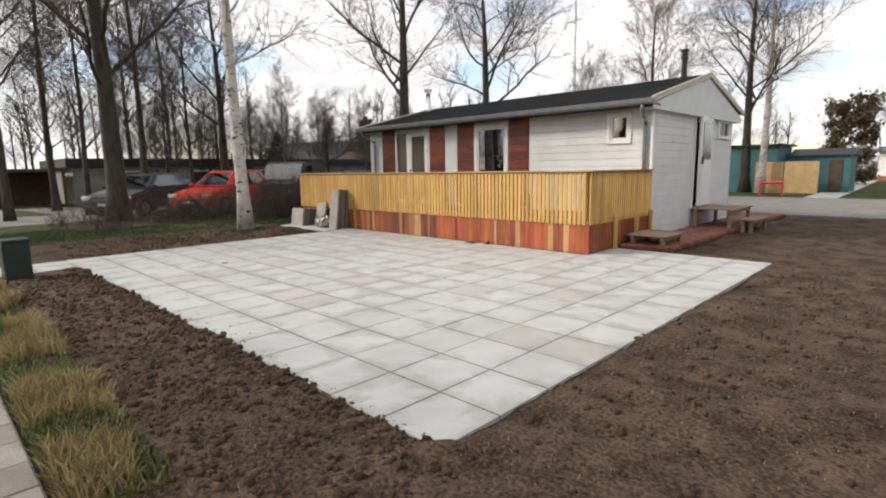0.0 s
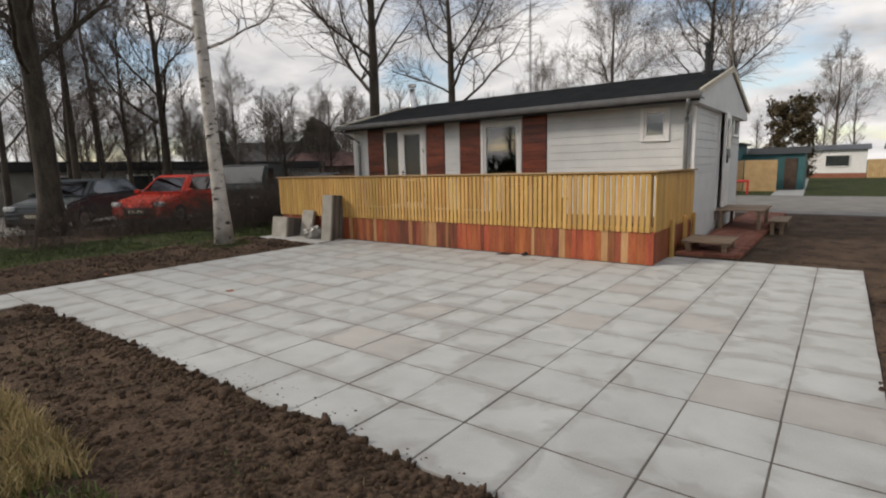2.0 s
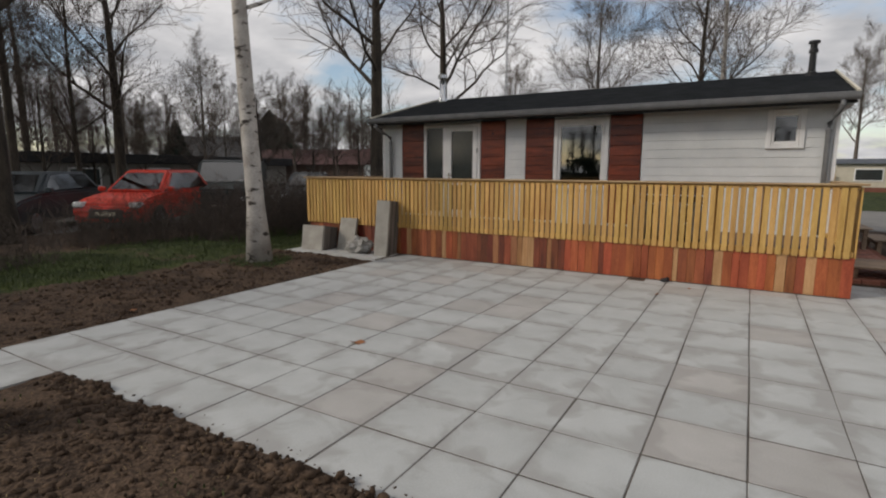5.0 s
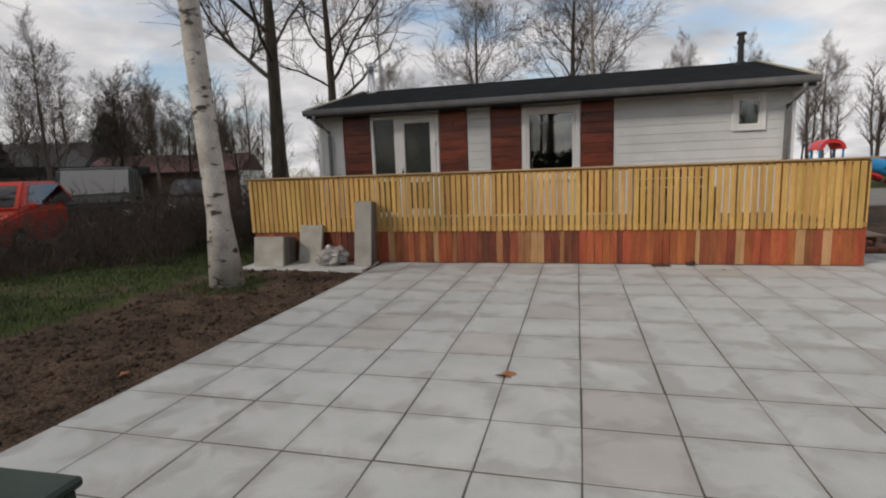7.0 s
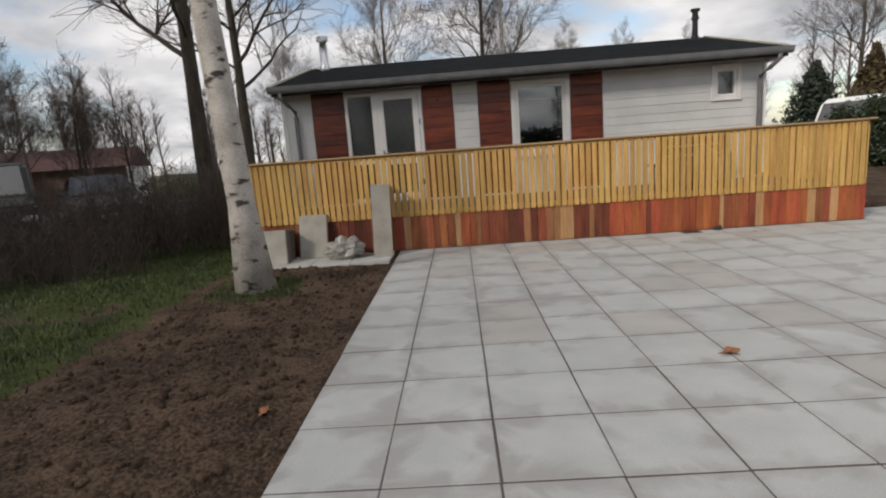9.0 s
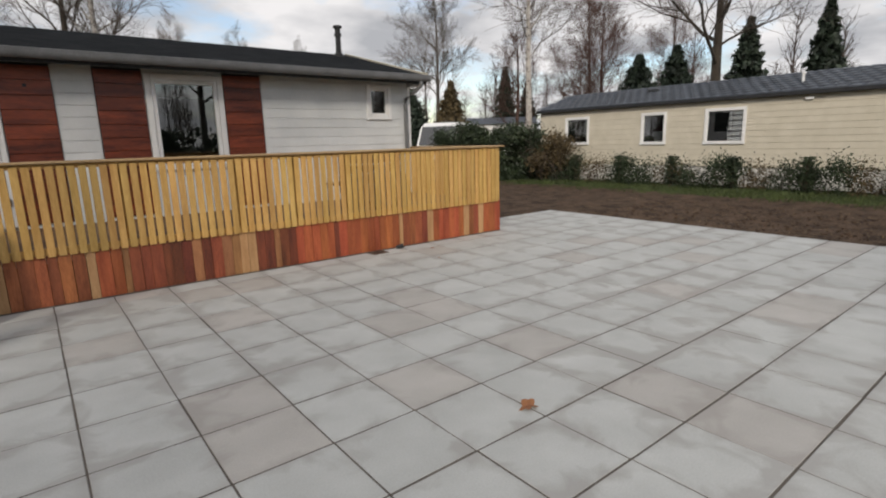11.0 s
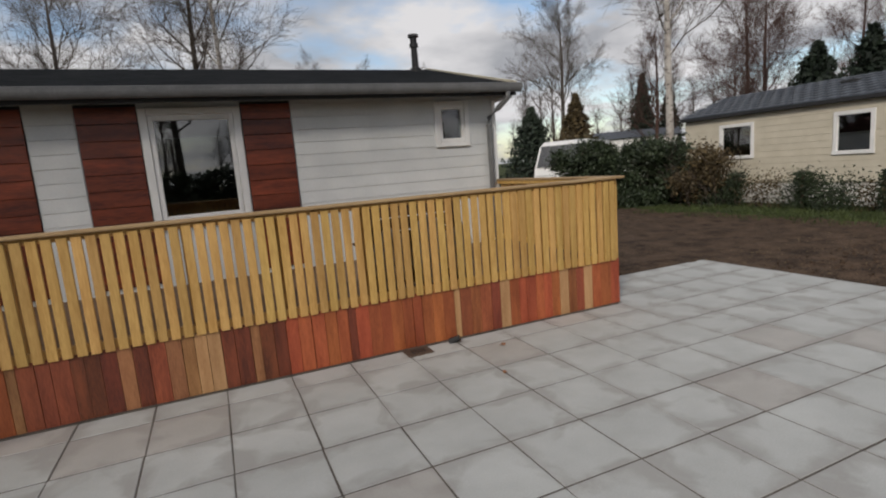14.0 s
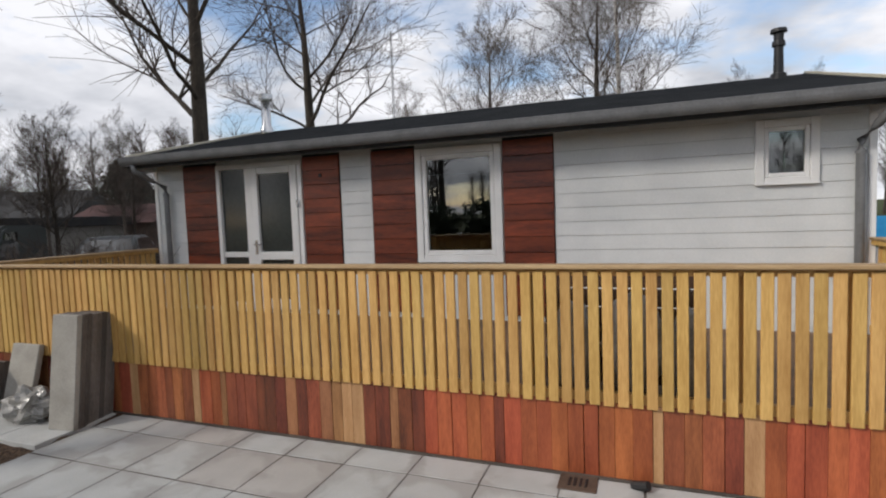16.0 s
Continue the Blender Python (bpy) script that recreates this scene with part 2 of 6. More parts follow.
M_GRASS = mat("grass_blade", (0.020, 0.034, 0.008), (0.070, 0.095, 0.022), 0.7, 2, 40, 0.0, rand=0.35, island=True)
M_VERGE = mat("verge_blade", (0.055, 0.080, 0.018), (0.17, 0.19, 0.055), 0.7, 2, 40, 0.0, rand=0.35, island=True)
M_STRAW = mat("dry_grass", (0.22, 0.16, 0.065), (0.42, 0.33, 0.16), 0.8, 3, 40, 0.0, rand=0.3, island=True)
M_LEAF = mat("evergreen_leaf", (0.012, 0.022, 0.010), (0.042, 0.062, 0.026), 0.6, 3, 40, 0.0, rand=0.4, island=True)
M_LEAF_BROWN = mat("brownish_leaf", (0.045, 0.030, 0.014), (0.12, 0.085, 0.035), 0.7, 3, 40, 0.0, rand=0.4, island=True)
M_NEEDLE = mat("conifer_needle", (0.010, 0.018, 0.012), (0.030, 0.048, 0.028), 0.7, 3, 40, 0.0, rand=0.4, island=True)
M_NEEDLE_BROWN = mat("rusty_conifer", (0.040, 0.028, 0.012), (0.105, 0.075, 0.030), 0.7, 3, 40, 0.0, rand=0.4, island=True)
M_FALLEN = mat("fallen_leaf", (0.20, 0.075, 0.03), (0.36, 0.16, 0.07), 0.8, 20, 90, 0.2)
M_GREENBOX = mat("dark_green_paint", (0.008, 0.020, 0.014), (0.016, 0.034, 0.024), 0.4, 5, 60, 0.1)
M_TYRE = mat("tyre_rubber", (0.010, 0.010, 0.010), (0.022, 0.022, 0.022), 0.9, 8, 60, 0.1)
M_RIM = mat("wheel_rim", (0.30, 0.30, 0.31), (0.42, 0.42, 0.43), 0.35, 6, 60, 0.05, metal=0.8)
M_LAMP = mat("headlight_lens", (0.55, 0.57, 0.58), (0.68, 0.70, 0.70), 0.15, 6, 60, 0.0)
M_RED_PAINT = mat("red_car_paint", (0.52, 0.035, 0.018), (0.62, 0.050, 0.026), 0.28, 2, 60, 0.0)
# Grey and van paints hold the shade over the parked cars in their colour.
M_GREY_PAINT = mat("grey_car_paint", (0.022, 0.030, 0.034), (0.038, 0.048, 0.053), 0.3, 2, 60, 0.0)
M_VAN_PAINT = mat("dark_green_van_paint", (0.006, 0.012, 0.011), (0.012, 0.020, 0.018), 0.5, 2, 60, 0.0)
M_PALE_WALL = mat("pale_grey_wall", (0.20, 0.19, 0.17), (0.30, 0.285, 0.26), 0.8, 1.5, 40, 0.2)
M_BRICK_WALL = mat("brown_brick_wall", (0.085, 0.055, 0.042), (0.15, 0.10, 0.08), 0.85, 3, 60, 0.3)
M_RED_ROOF = mat("red_tile_roof", (0.045, 0.016, 0.014), (0.085, 0.03, 0.026), 0.8, 4, 40, 0.3)
M_TEAL = mat("teal_paint", (0.030, 0.115, 0.125), (0.055, 0.175, 0.185), 0.6, 3, 40, 0.1)
M_PLY = mat("plywood", (0.42, 0.27, 0.12), (0.58, 0.40, 0.20), 0.7, 3, 40, 0.1)
M_PLAY_RED = mat("red_play_plastic", (0.58, 0.03, 0.03), (0.66, 0.05, 0.05), 0.4, 3, 40, 0.0)
M_PLAY_BLUE = mat("blue_play_plastic", (0.02, 0.22, 0.50), (0.04, 0.30, 0.60), 0.4, 3, 40, 0.0)
M_BENCH = mat("dark_bench_wood", (0.030, 0.015, 0.009), (0.085, 0.042, 0.024), 0.6, 5, 40, 0.2, rand=0.2, stretch=(0.4, 4, 4))
M_BAG = mat("plastic_bag", (0.16, 0.155, 0.14), (0.36, 0.35, 0.33), 0.3, 9, 60, 0.5, bump_scale=16)
M_FENCE_BROWN = mat("brown_fence", (0.050, 0.032, 0.022), (0.11, 0.072, 0.05), 0.8, 4, 40, 0.2, rand=0.2)
M_BRICKWHITE = mat("white_skirting", (0.52, 0.51, 0.48), (0.68, 0.67, 0.64), 0.7, 4, 50, 0.2)


def birch_mat():
    m = mat("birch_bark", (0.27, 0.24, 0.215), (0.56, 0.53, 0.49), 0.8, 4, 50, 0.5, stretch=(1, 1, 1.2))
    n, l = m.node_tree.nodes, m.node_tree.links
    b = n["Principled BSDF"]
    geo = n.new("ShaderNodeNewGeometry")
    mp = n.new("ShaderNodeMapping")
    mp.inputs["Scale"].default_value = (3.2, 3.2, 7)
    l.new(geo.outputs["Position"], mp.inputs[0])
    v = n.new("ShaderNodeTexNoise")
    v.inputs["Scale"].default_value = 1.6
    v.inputs["Detail"].default_value = 6
    l.new(mp.outputs[0], v.inputs["Vector"])
    r = n.new("ShaderNodeValToRGB")
    r.color_ramp.elements[0].position = 0.575
    r.color_ramp.elements[1].position = 0.66
    l.new(v.outputs[0], r.inputs[0])
    mixc = n.new("ShaderNodeMix")
    mixc.data_type = "RGBA"
    old = b.inputs["Base Color"].links[0].from_socket
    l.new(r.outputs[0], mixc.inputs[0])
    l.new(old, mixc.inputs[6])
    mixc.inputs[7].default_value = (0.045, 0.036, 0.03, 1)
    l.new(mixc.outputs[2], b.inputs["Base Color"])
    return m


M_BIRCH = birch_mat()


def ground_mat():
    """Soil and grass, blended by the mesh's own 'turf' values, each with grain."""
    m = bpy.data.materials.new("ground")
    m.use_nodes = True
    n, l = m.node_tree.nodes, m.node_tree.links
    b = n["Principled BSDF"]
    geo = n.new("ShaderNodeNewGeometry")

    def layer(dark, light, s1, s2):
        a = n.new("ShaderNodeTexNoise")
        a.inputs["Scale"].default_value = s1
        a.inputs["Detail"].default_value = 8
        a.inputs["Roughness"].default_value = 0.65
        l.new(geo.outputs["Position"], a.inputs["Vector"])
        c = n.new("ShaderNodeTexNoise")
        c.inputs["Scale"].default_value = s2
        c.inputs["Detail"].default_value = 4
        l.new(geo.outputs["Position"], c.inputs["Vector"])
        av = n.new("ShaderNodeMath")
        av.operation = "ADD"
        l.new(a.outputs[0], av.inputs[0])
        l.new(c.outputs[0], av.inputs[1])
        r = n.new("ShaderNodeValToRGB")
        r.color_ramp.elements[0].position = 0.40
        r.color_ramp.elements[1].position = 0.62
        r.color_ramp.elements[0].color = (*dark, 1)
        r.color_ramp.elements[1].color = (*light, 1)
        hv = n.new("ShaderNodeMath")
        hv.operation = "MULTIPLY"
        hv.inputs[1].default_value = 0.5
        l.new(av.outputs[0], hv.inputs[0])
        l.new(hv.outputs[0], r.inputs[0])
        return r.outputs[0], av.outputs[0]

    soil, hs = layer((0.024, 0.0155, 0.0105), (0.135, 0.090, 0.061), 2.4, 42)
    turf, hg = layer((0.016, 0.024, 0.008), (0.075, 0.092, 0.024), 1.6, 40)
    at = n.new("ShaderNodeAttribute")
    at.attribute_name = "turf"
    edge = n.new("ShaderNodeTexNoise")
    edge.inputs["Scale"].default_value = 3.5
    edge.inputs["Detail"].default_value = 5
    l.new(geo.outputs["Position"], edge.inputs["Vector"])
    s = n.new("ShaderNodeMath")
    s.operation = "ADD"
    l.new(at.outputs["Fac"], s.inputs[0])
    l.new(edge.outputs[0], s.inputs[1])
    r = n.new("ShaderNodeValToRGB")
    r.color_ramp.elements[0].position = 0.93
    r.color_ramp.elements[1].position = 1.0
    sc = n.new("ShaderNodeMath")
    sc.operation = "MULTIPLY"
    sc.inputs[1].default_value = 0.965
    l.new(s.outputs[0], sc.inputs[0])
    l.new(sc.outputs[0], r.inputs[0])
    mixc = n.new("ShaderNodeMix")
    mixc.data_type = "RGBA"
    l.new(r.outputs[0], mixc.inputs[0])
    l.new(soil, mixc.inputs[6])
    l.new(turf, mixc.inputs[7])
    l.new(mixc.outputs[2], b.inputs["Base Color"])
    b.inputs["Roughness"].default_value = 0.95
    b.inputs["Specular IOR Level"].default_value = 0.2
    bp = n.new("ShaderNodeBump")
    bp.inputs["Strength"].default_value = 0.8
    bp.inputs["Distance"].default_value = 0.03
    l.new(hs, bp.inputs["Height"])
    l.new(bp.outputs[0], b.inputs["Normal"])
    return m


M_GROUND = ground_mat()


# ---- mesh helpers ----
def mesh_of(name, verts, faces, material, smooth=False):
    me = bpy.data.meshes.new(name)
    me.from_pydata(verts, [], faces)
    if material is not None:
        me.materials.append(material)
    if smooth:
        me.polygons.foreach_set("use_smooth", [True] * len(me.polygons))
    me.update()
    return me


def box_data(x0, x1, y0, y1, z0, z1, bevel=0.0):
    """A box whose edges are cut at 45 degrees when bevel is given."""
    bm = bmesh.new()
    vs = [bm.verts.new((x, y, z)) for x in (x0, x1) for y in (y0, y1) for z in (z0, z1)]
    for f in ((0, 1, 3, 2), (4, 6, 7, 5), (0, 4, 5, 1), (2, 3, 7, 6), (0, 2, 6, 4), (1, 5, 7, 3)):
        bm.faces.new([vs[i] for i in f])
    if bevel:
        bmesh.ops.bevel(bm, geom=bm.edges[:], offset=bevel, segments=1, affect="EDGES")
    bmesh.ops.recalc_face_normals(bm, faces=bm.faces[:])
    return bm


def part(name, bm, material, parent=None, label="", m=None, smooth=False):
    if isinstance(bm, bmesh.types.BMesh):
        me = bpy.data.meshes.new(name)
        bm.to_mesh(me)
        bm.free()
        me.materials.append(material)
        if smooth:
            me.polygons.foreach_set("use_smooth", [True] * len(me.polygons))
    else:
        me = bm
    ob = new(name, me)
    if parent is not None:
        ob.parent = parent
    if m is not None:
        ob.matrix_basis = m
    if label:
        ob["label"] = label
    return ob


def box(name, dims, material, parent=None, label="", bevel=0.0, m=None):
    return part(name, box_data(*dims, bevel=bevel), material, parent, label, m)


def thing(name, label, category, group="", kind="", m=None):
    ob = new(name)
    ob.empty_display_size = 0.2
    if m is not None:
        ob.matrix_basis = m
    return tagged(ob, label, category, group, kind)


def tube(points, radii, sides=8, cap=True):
    """A round tube along points."""
    bm = bmesh.new()
    rings = []
    for i, p in enumerate(points):
        p = Vector(p)
        a = Vector(points[max(i - 1, 0)])
        b = Vector(points[min(i + 1, len(points) - 1)])
        d = (b - a).normalized()
        u = d.orthogonal().normalized() if abs(d.z) < 0.9 else (Vector((1, 0, 0)) - d * d.x).normalized()
        v = d.cross(u)
        rings.append([bm.verts.new(p + (u * math.cos(k * math.tau / sides) + v * math.sin(k * math.tau / sides)) * radii[i]) for k in range(sides)])
    for r, s in zip(rings, rings[1:]):
        for k in range(sides):
            bm.faces.new((r[k], r[(k + 1) % sides], s[(k + 1) % sides], s[k]))
    if cap:
        bm.faces.new(rings[0][::-1])
        bm.faces.new(rings[-1])
    bmesh.ops.recalc_face_normals(bm, faces=bm.faces[:])
    return bm


def prism(poly, axis, lo, hi, bevel=0.0):
    """A polygon pushed along an axis. poly holds the two other coordinates in order."""
    bm = bmesh.new()

    def at(a, b, v):
        return {"x": (v, a, b), "y": (a, v, b), "z": (a, b, v)}[axis]
    low = [bm.verts.new(at(a, b, lo)) for a, b in poly]
    high = [bm.verts.new(at(a, b, hi)) for a, b in poly]
    bm.faces.new(low)
    bm.faces.new(high)
    k = len(poly)
    for i in range(k):
        bm.faces.new((low[i], low[(i + 1) % k], high[(i + 1) % k], high[i]))
    bmesh.ops.recalc_face_normals(bm, faces=bm.faces[:])
    if bevel:
        bmesh.ops.bevel(bm, geom=bm.edges[:], offset=bevel, segments=2, affect="EDGES", clamp_overlap=True)
    return bm


def segments_mesh(name, segs, material, sides=3):
    """Many straight tapered pieces, joined in one mesh. segs: rows of p0, p1, r0, r1."""
    s = np.asarray(segs, dtype=np.float64)
    p0, p1, r0, r1 = s[:, 0:3], s[:, 3:6], s[:, 6], s[:, 7]
    d = p1 - p0
    d /= np.linalg.norm(d, axis=1)[:, None] + 1e-9
    ref = np.where(np.abs(d[:, 2:3]) < 0.9, np.array([[0, 0, 1.0]]), np.array([[1.0, 0, 0]]))
    u = np.cross(d, ref)
    u /= np.linalg.norm(u, axis=1)[:, None]
    v = np.cross(d, u)
    n = len(s)
    verts = np.zeros((n, 2 * sides, 3))
    for k in range(sides):
        a = k * math.tau / sides
        w = u * math.cos(a) + v * math.sin(a)
        verts[:, k] = p0 + w * r0[:, None]
        verts[:, sides + k] = p1 + w * r1[:, None]
    base = (np.arange(n) * 2 * sides)[:, None, None]
    quad = np.array([[k, (k + 1) % sides, sides + (k + 1) % sides, sides + k] for k in range(sides)])[None]
    faces = (base + quad).reshape(-1, 4)
    return quads_mesh(name, verts.reshape(-1, 3), faces, material, True)


def quads_mesh(name, verts, faces, material, smooth=False):
    me = bpy.data.meshes.new(name)
    nf = len(faces)
    me.vertices.add(len(verts))
    me.vertices.foreach_set("co", np.asarray(verts, dtype=np.float32).ravel())
    me.loops.add(nf * 4)
    me.loops.foreach_set("vertex_index", np.asarray(faces, dtype=np.int32).ravel())
    me.polygons.add(nf)
    me.polygons.foreach_set("loop_start", np.arange(0, nf * 4, 4, dtype=np.int32))
    if smooth:
        me.polygons.foreach_set("use_smooth", np.ones(nf, dtype=bool))
    me.materials.append(material)
    me.update(calc_edges=True)
    return me


# ---- ground, road, paving ----
def turf_at(x, y):
    """1 where grass grows, 0 on bare soil."""
    def step(v, a, b):
        return min(1.0, max(0.0, (v - a) / (b - a)))
    g = step(-x, 12.3, 13.0)
    g = max(g, step(x, 2.3, 3.6) * 0.75)
    g = max(g, step(y, 27, 27.3))
    g = max(g, 0.95 * step(-y, -0.55, -0.28) * step(-x, 2.6, 3.6))
    g = max(g, step(-y, 1.5, 1.8))
    if -19.5 < x < -16.0 and 3.0 < y < 13:
        g *= 0.15
    d = math.hypot(x + 12.0, y - 5.45)
    g = max(g, 0.75 * step(-d, -0.75, -0.35))
    if x < -13 and 4.6 < y < 5.3:
        g *= 0.55
    return g


def ground_height(x, y):
    base = -0.022
    t = turf_at(x, y)
    inside_patio = -10.66 < x < -1.75 and 1.69 < y < 8.60
    if inside_patio or (-9.8 > x > -10.62 and -0.2 < y < 1.8):
        return -0.07
    if y < 0.22 and y > -1.6 and x < 4:
        return -0.07
    h = base + 0.05 * noise.noise((x * 1.1, y * 1.1, 0)) + 0.032 * noise.noise((x * 4, y * 4, 3)) * (1 - 0.6 * t) + 0.017 * noise.noise((x * 11, y * 11, 7)) * (1 - 0.8 * t)
    if 0.3 < y < 1.75 and -9.7 < x < -1.7:
        h += 0.03
    if -16 < x < -10.9 and 1.0 < y < 6.9:
        h += 0.11 * min(1.0, (-10.9 - x) / 0.9) * min(1.0, (6.9 - y) / 0.5) * min(1.0, (x + 16) / 1.5)
    if y > 16.8:
        h = min(h, -0.03)
    return h


def build_ground():
    xs = list(np.arange(-15.0, 3.0, 0.075))
    ys = list(np.arange(0.0, 9.6, 0.075))
    xs = [-900, -300, -120, -60, -40, -30, -25, -21, -19, -18, -17, -16, -15.5] + xs + [3.2, 3.6, 4, 5, 6, 8, 10, 15, 20, 30, 60, 120, 300, 900]
    ys = [-900, -300, -120, -60, -30, -15, -8, -5, -3, -2, -1.6, -1.2, -0.8, -0.4] + ys + list(np.arange(9.7, 17.4, 0.3)) + [18, 20, 23, 26, 26.8, 27.2, 28, 30, 35, 40, 60, 120, 300, 900]
    verts, turf = [], []
    for y in ys:
        for x in xs:
            far = abs(x) > 40 or abs(y) > 40
            verts.append((x, y, -0.04 if far else ground_height(x, y)))
            turf.append(1.0 if far else turf_at(x, y))
    w = len(xs)
    idx = np.arange(len(verts)).reshape(len(ys), w)
    faces = np.stack([idx[:-1, :-1], idx[:-1, 1:], idx[1:, 1:], idx[1:, :-1]], axis=-1).reshape(-1, 4)
    me = quads_mesh("ground", np.array(verts), faces, M_GROUND, True)
    att = me.attributes.new("turf", "FLOAT", "POINT")
    att.data.foreach_set("value", np.array(turf, dtype=np.float32))
    tagged(new("ground", me), "dark turned soil with patches of short grass", "ground", kind="structure")


build_ground()
box("road", (-60, 60, 17.6, 26.8, -0.3, -0.012), M_ASPHALT)
tagged(bpy.data.objects["road"], "worn grey asphalt road between the plots", "road", kind="structure")
box("parking_road", (-29.2, -19.6, -30, 15.5, -0.3, -0.010), M_ASPHALT)
tagged(bpy.data.objects["parking_road"], "grey asphalt parking strip with loose gravel", "road", kind="structure")


# ---- the chalet ----
WALL_L, WALL_R, FRONT, BACK = -12.94, -4.20, 10.16, 15.20
DECK = 0.50
WALL_TOP = 2.545
chalet = thing("chalet", "white-clad holiday chalet with dark red panels and a black felt roof", "house")


def wall_with_holes(name, axis, a0, a1, z0, z1, lo, hi, holes, material, parent):
    """A wall as solid pieces round its openings. axis: the direction in which it runs."""
    cuts_a = sorted({a0, a1, *[h[0] for h in holes], *[h[1] for h in holes]})
    cuts_z = sorted({z0, z1, *[h[2] for h in holes], *[h[3] for h in holes]})
    bm = bmesh.new()
    for i in range(len(cuts_a) - 1):
        for j in range(len(cuts_z) - 1):
            ca, cz = (cuts_a[i] + cuts_a[i + 1]) / 2, (cuts_z[j] + cuts_z[j + 1]) / 2
            if any(h[0] < ca < h[1] and h[2] < cz < h[3] for h in holes):
                continue
            if axis == "x":
                d = (cuts_a[i], cuts_a[i + 1], lo, hi, cuts_z[j], cuts_z[j + 1])
            else:
                d = (lo, hi, cuts_a[i], cuts_a[i + 1], cuts_z[j], cuts_z[j + 1])
            vs = [bm.verts.new((x, y, z)) for x in d[0:2] for y in d[2:4] for z in d[4:6]]
            for f in ((0, 1, 3, 2), (4, 6, 7, 5), (0, 4, 5, 1), (2, 3, 7, 6), (0, 2, 6, 4), (1, 5, 7, 3)):
                bm.faces.new([vs[k] for k in f])
    bmesh.ops.remove_doubles(bm, verts=bm.verts[:], dist=1e-5)
    seen = {}
    doomed = []
    for f in bm.faces:
        c = tuple(round(v, 4) for v in f.calc_center_median())
        if c in seen:
            doomed += [f, seen[c]]
        seen[c] = f
    bmesh.ops.delete(bm, geom=list(set(doomed)), context="FACES")
    bmesh.ops.recalc_face_normals(bm, faces=bm.faces[:])
    return part(name, bm, material, parent)


DOOR = (-11.80, -10.37, DECK + 0.02, 2.53)
WIN = (-8.74, -7.67, 1.16, 2.53)
BATH = (-5.14, -4.61, 1.90, 2.53)
SIDE_DOOR = (12.46, 13.40, 0.50, 2.55)
SIDE_WIN = (14.02, 14.86, 2.08, 2.54)
wall_front = wall_with_holes("wall", "x", WALL_L, WALL_R, 0.0, WALL_TOP + 0.05, FRONT, FRONT + 0.14, [DOOR, WIN, BATH], M_SIDING, chalet)
wall_side = wall_with_holes("wall", "y", FRONT + 0.14, BACK - 0.14, 0.0, WALL_TOP + 0.05, WALL_R - 0.14, WALL_R, [SIDE_DOOR, SIDE_WIN], M_SIDING, chalet)
box("wall", (WALL_L, WALL_L + 0.14, FRONT + 0.14, BACK - 0.14, 0, WALL_TOP + 0.05), M_SIDING, chalet)
box("wall", (WALL_L, WALL_R, BACK - 0.14, BACK, 0, WALL_TOP + 0.05), M_SIDING, chalet)
box("floor", (WALL_L + 0.14, WALL_R - 0.14, FRONT + 0.14, BACK - 0.14, 0.3, 0.5), M_DECK, chalet)
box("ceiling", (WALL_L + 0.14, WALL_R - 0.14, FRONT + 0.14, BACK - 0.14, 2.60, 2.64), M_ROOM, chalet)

BOARD = 0.155


def siding(parent, axis, spans, z0, z1, face, sign, material, skip=(), pitch=BOARD):
    """Overlapping boards: each tilts out a little at its foot. spans: runs along the wall; skip: openings."""
    made = {}
    z = z0
    while z < z1 - 0.02:
        top = min(z + pitch, z1)
        for a, b in spans:
            runs = [(a, b)]
            for s in skip:
                if s[2] < top - 0.01 and s[3] > z + 0.01:
                    nxt = []
                    for c, d in runs:
                        if s[0] > c:
                            nxt.append((c, min(d, s[0])))
                        if s[1] < d:
                            nxt.append((max(c, s[1]), d))
                    runs = [r for r in nxt if r[1] - r[0] > 0.02] if nxt or (s[0] <= a and s[1] >= b) else runs
            pieces = [(c, d, z, top) for c, d in runs]
            for s in skip:
                if z + 0.012 < s[2] < top - 0.001 and a <= s[0] and s[1] <= b:
                    pieces.append((s[0], s[1], z, s[2]))
                if z + 0.001 < s[3] < top - 0.012 and a <= s[0] and s[1] <= b:
                    pieces.append((s[0], s[1], s[3], top))
            for c, d, za, zb in pieces:
                key = (round(d - c, 3), round(zb - za, 3))
                if key not in made:
                    w, h = key
                    prof = [(0.0, 0.0), (0.015, 0.0), (0.017, 0.005), (0.011, h - 0.006), (0.007, h - 0.001), (0.0, h - 0.001)]
                    vs, fs = [], []
                    for q in (0, w):
                        for o, zz in prof:
                            vs.append((q, sign * o, zz) if axis == "x" else (sign * o, q, zz))
                    k = len(prof)
                    for i in range(k):
                        fs.append((i, (i + 1) % k, k + (i + 1) % k, k + i))
                    fs += [tuple(range(k))[::-1], tuple(range(k, 2 * k))]
                    bm = bmesh.new()
                    vv = [bm.verts.new(p) for p in vs]
                    for f in fs:
                        bm.faces.new([vv[i] for i in f])
                    bmesh.ops.recalc_face_normals(bm, faces=bm.faces[:])
                    me = bpy.data.meshes.new("board")
                    bm.to_mesh(me)
                    bm.free()
                    me.materials.append(material)
                    made[key] = me
                ob = new("board", made[key])
                ob.parent = parent
                ob.location = (c, face, za) if axis == "x" else (face, c, za)
        z += pitch


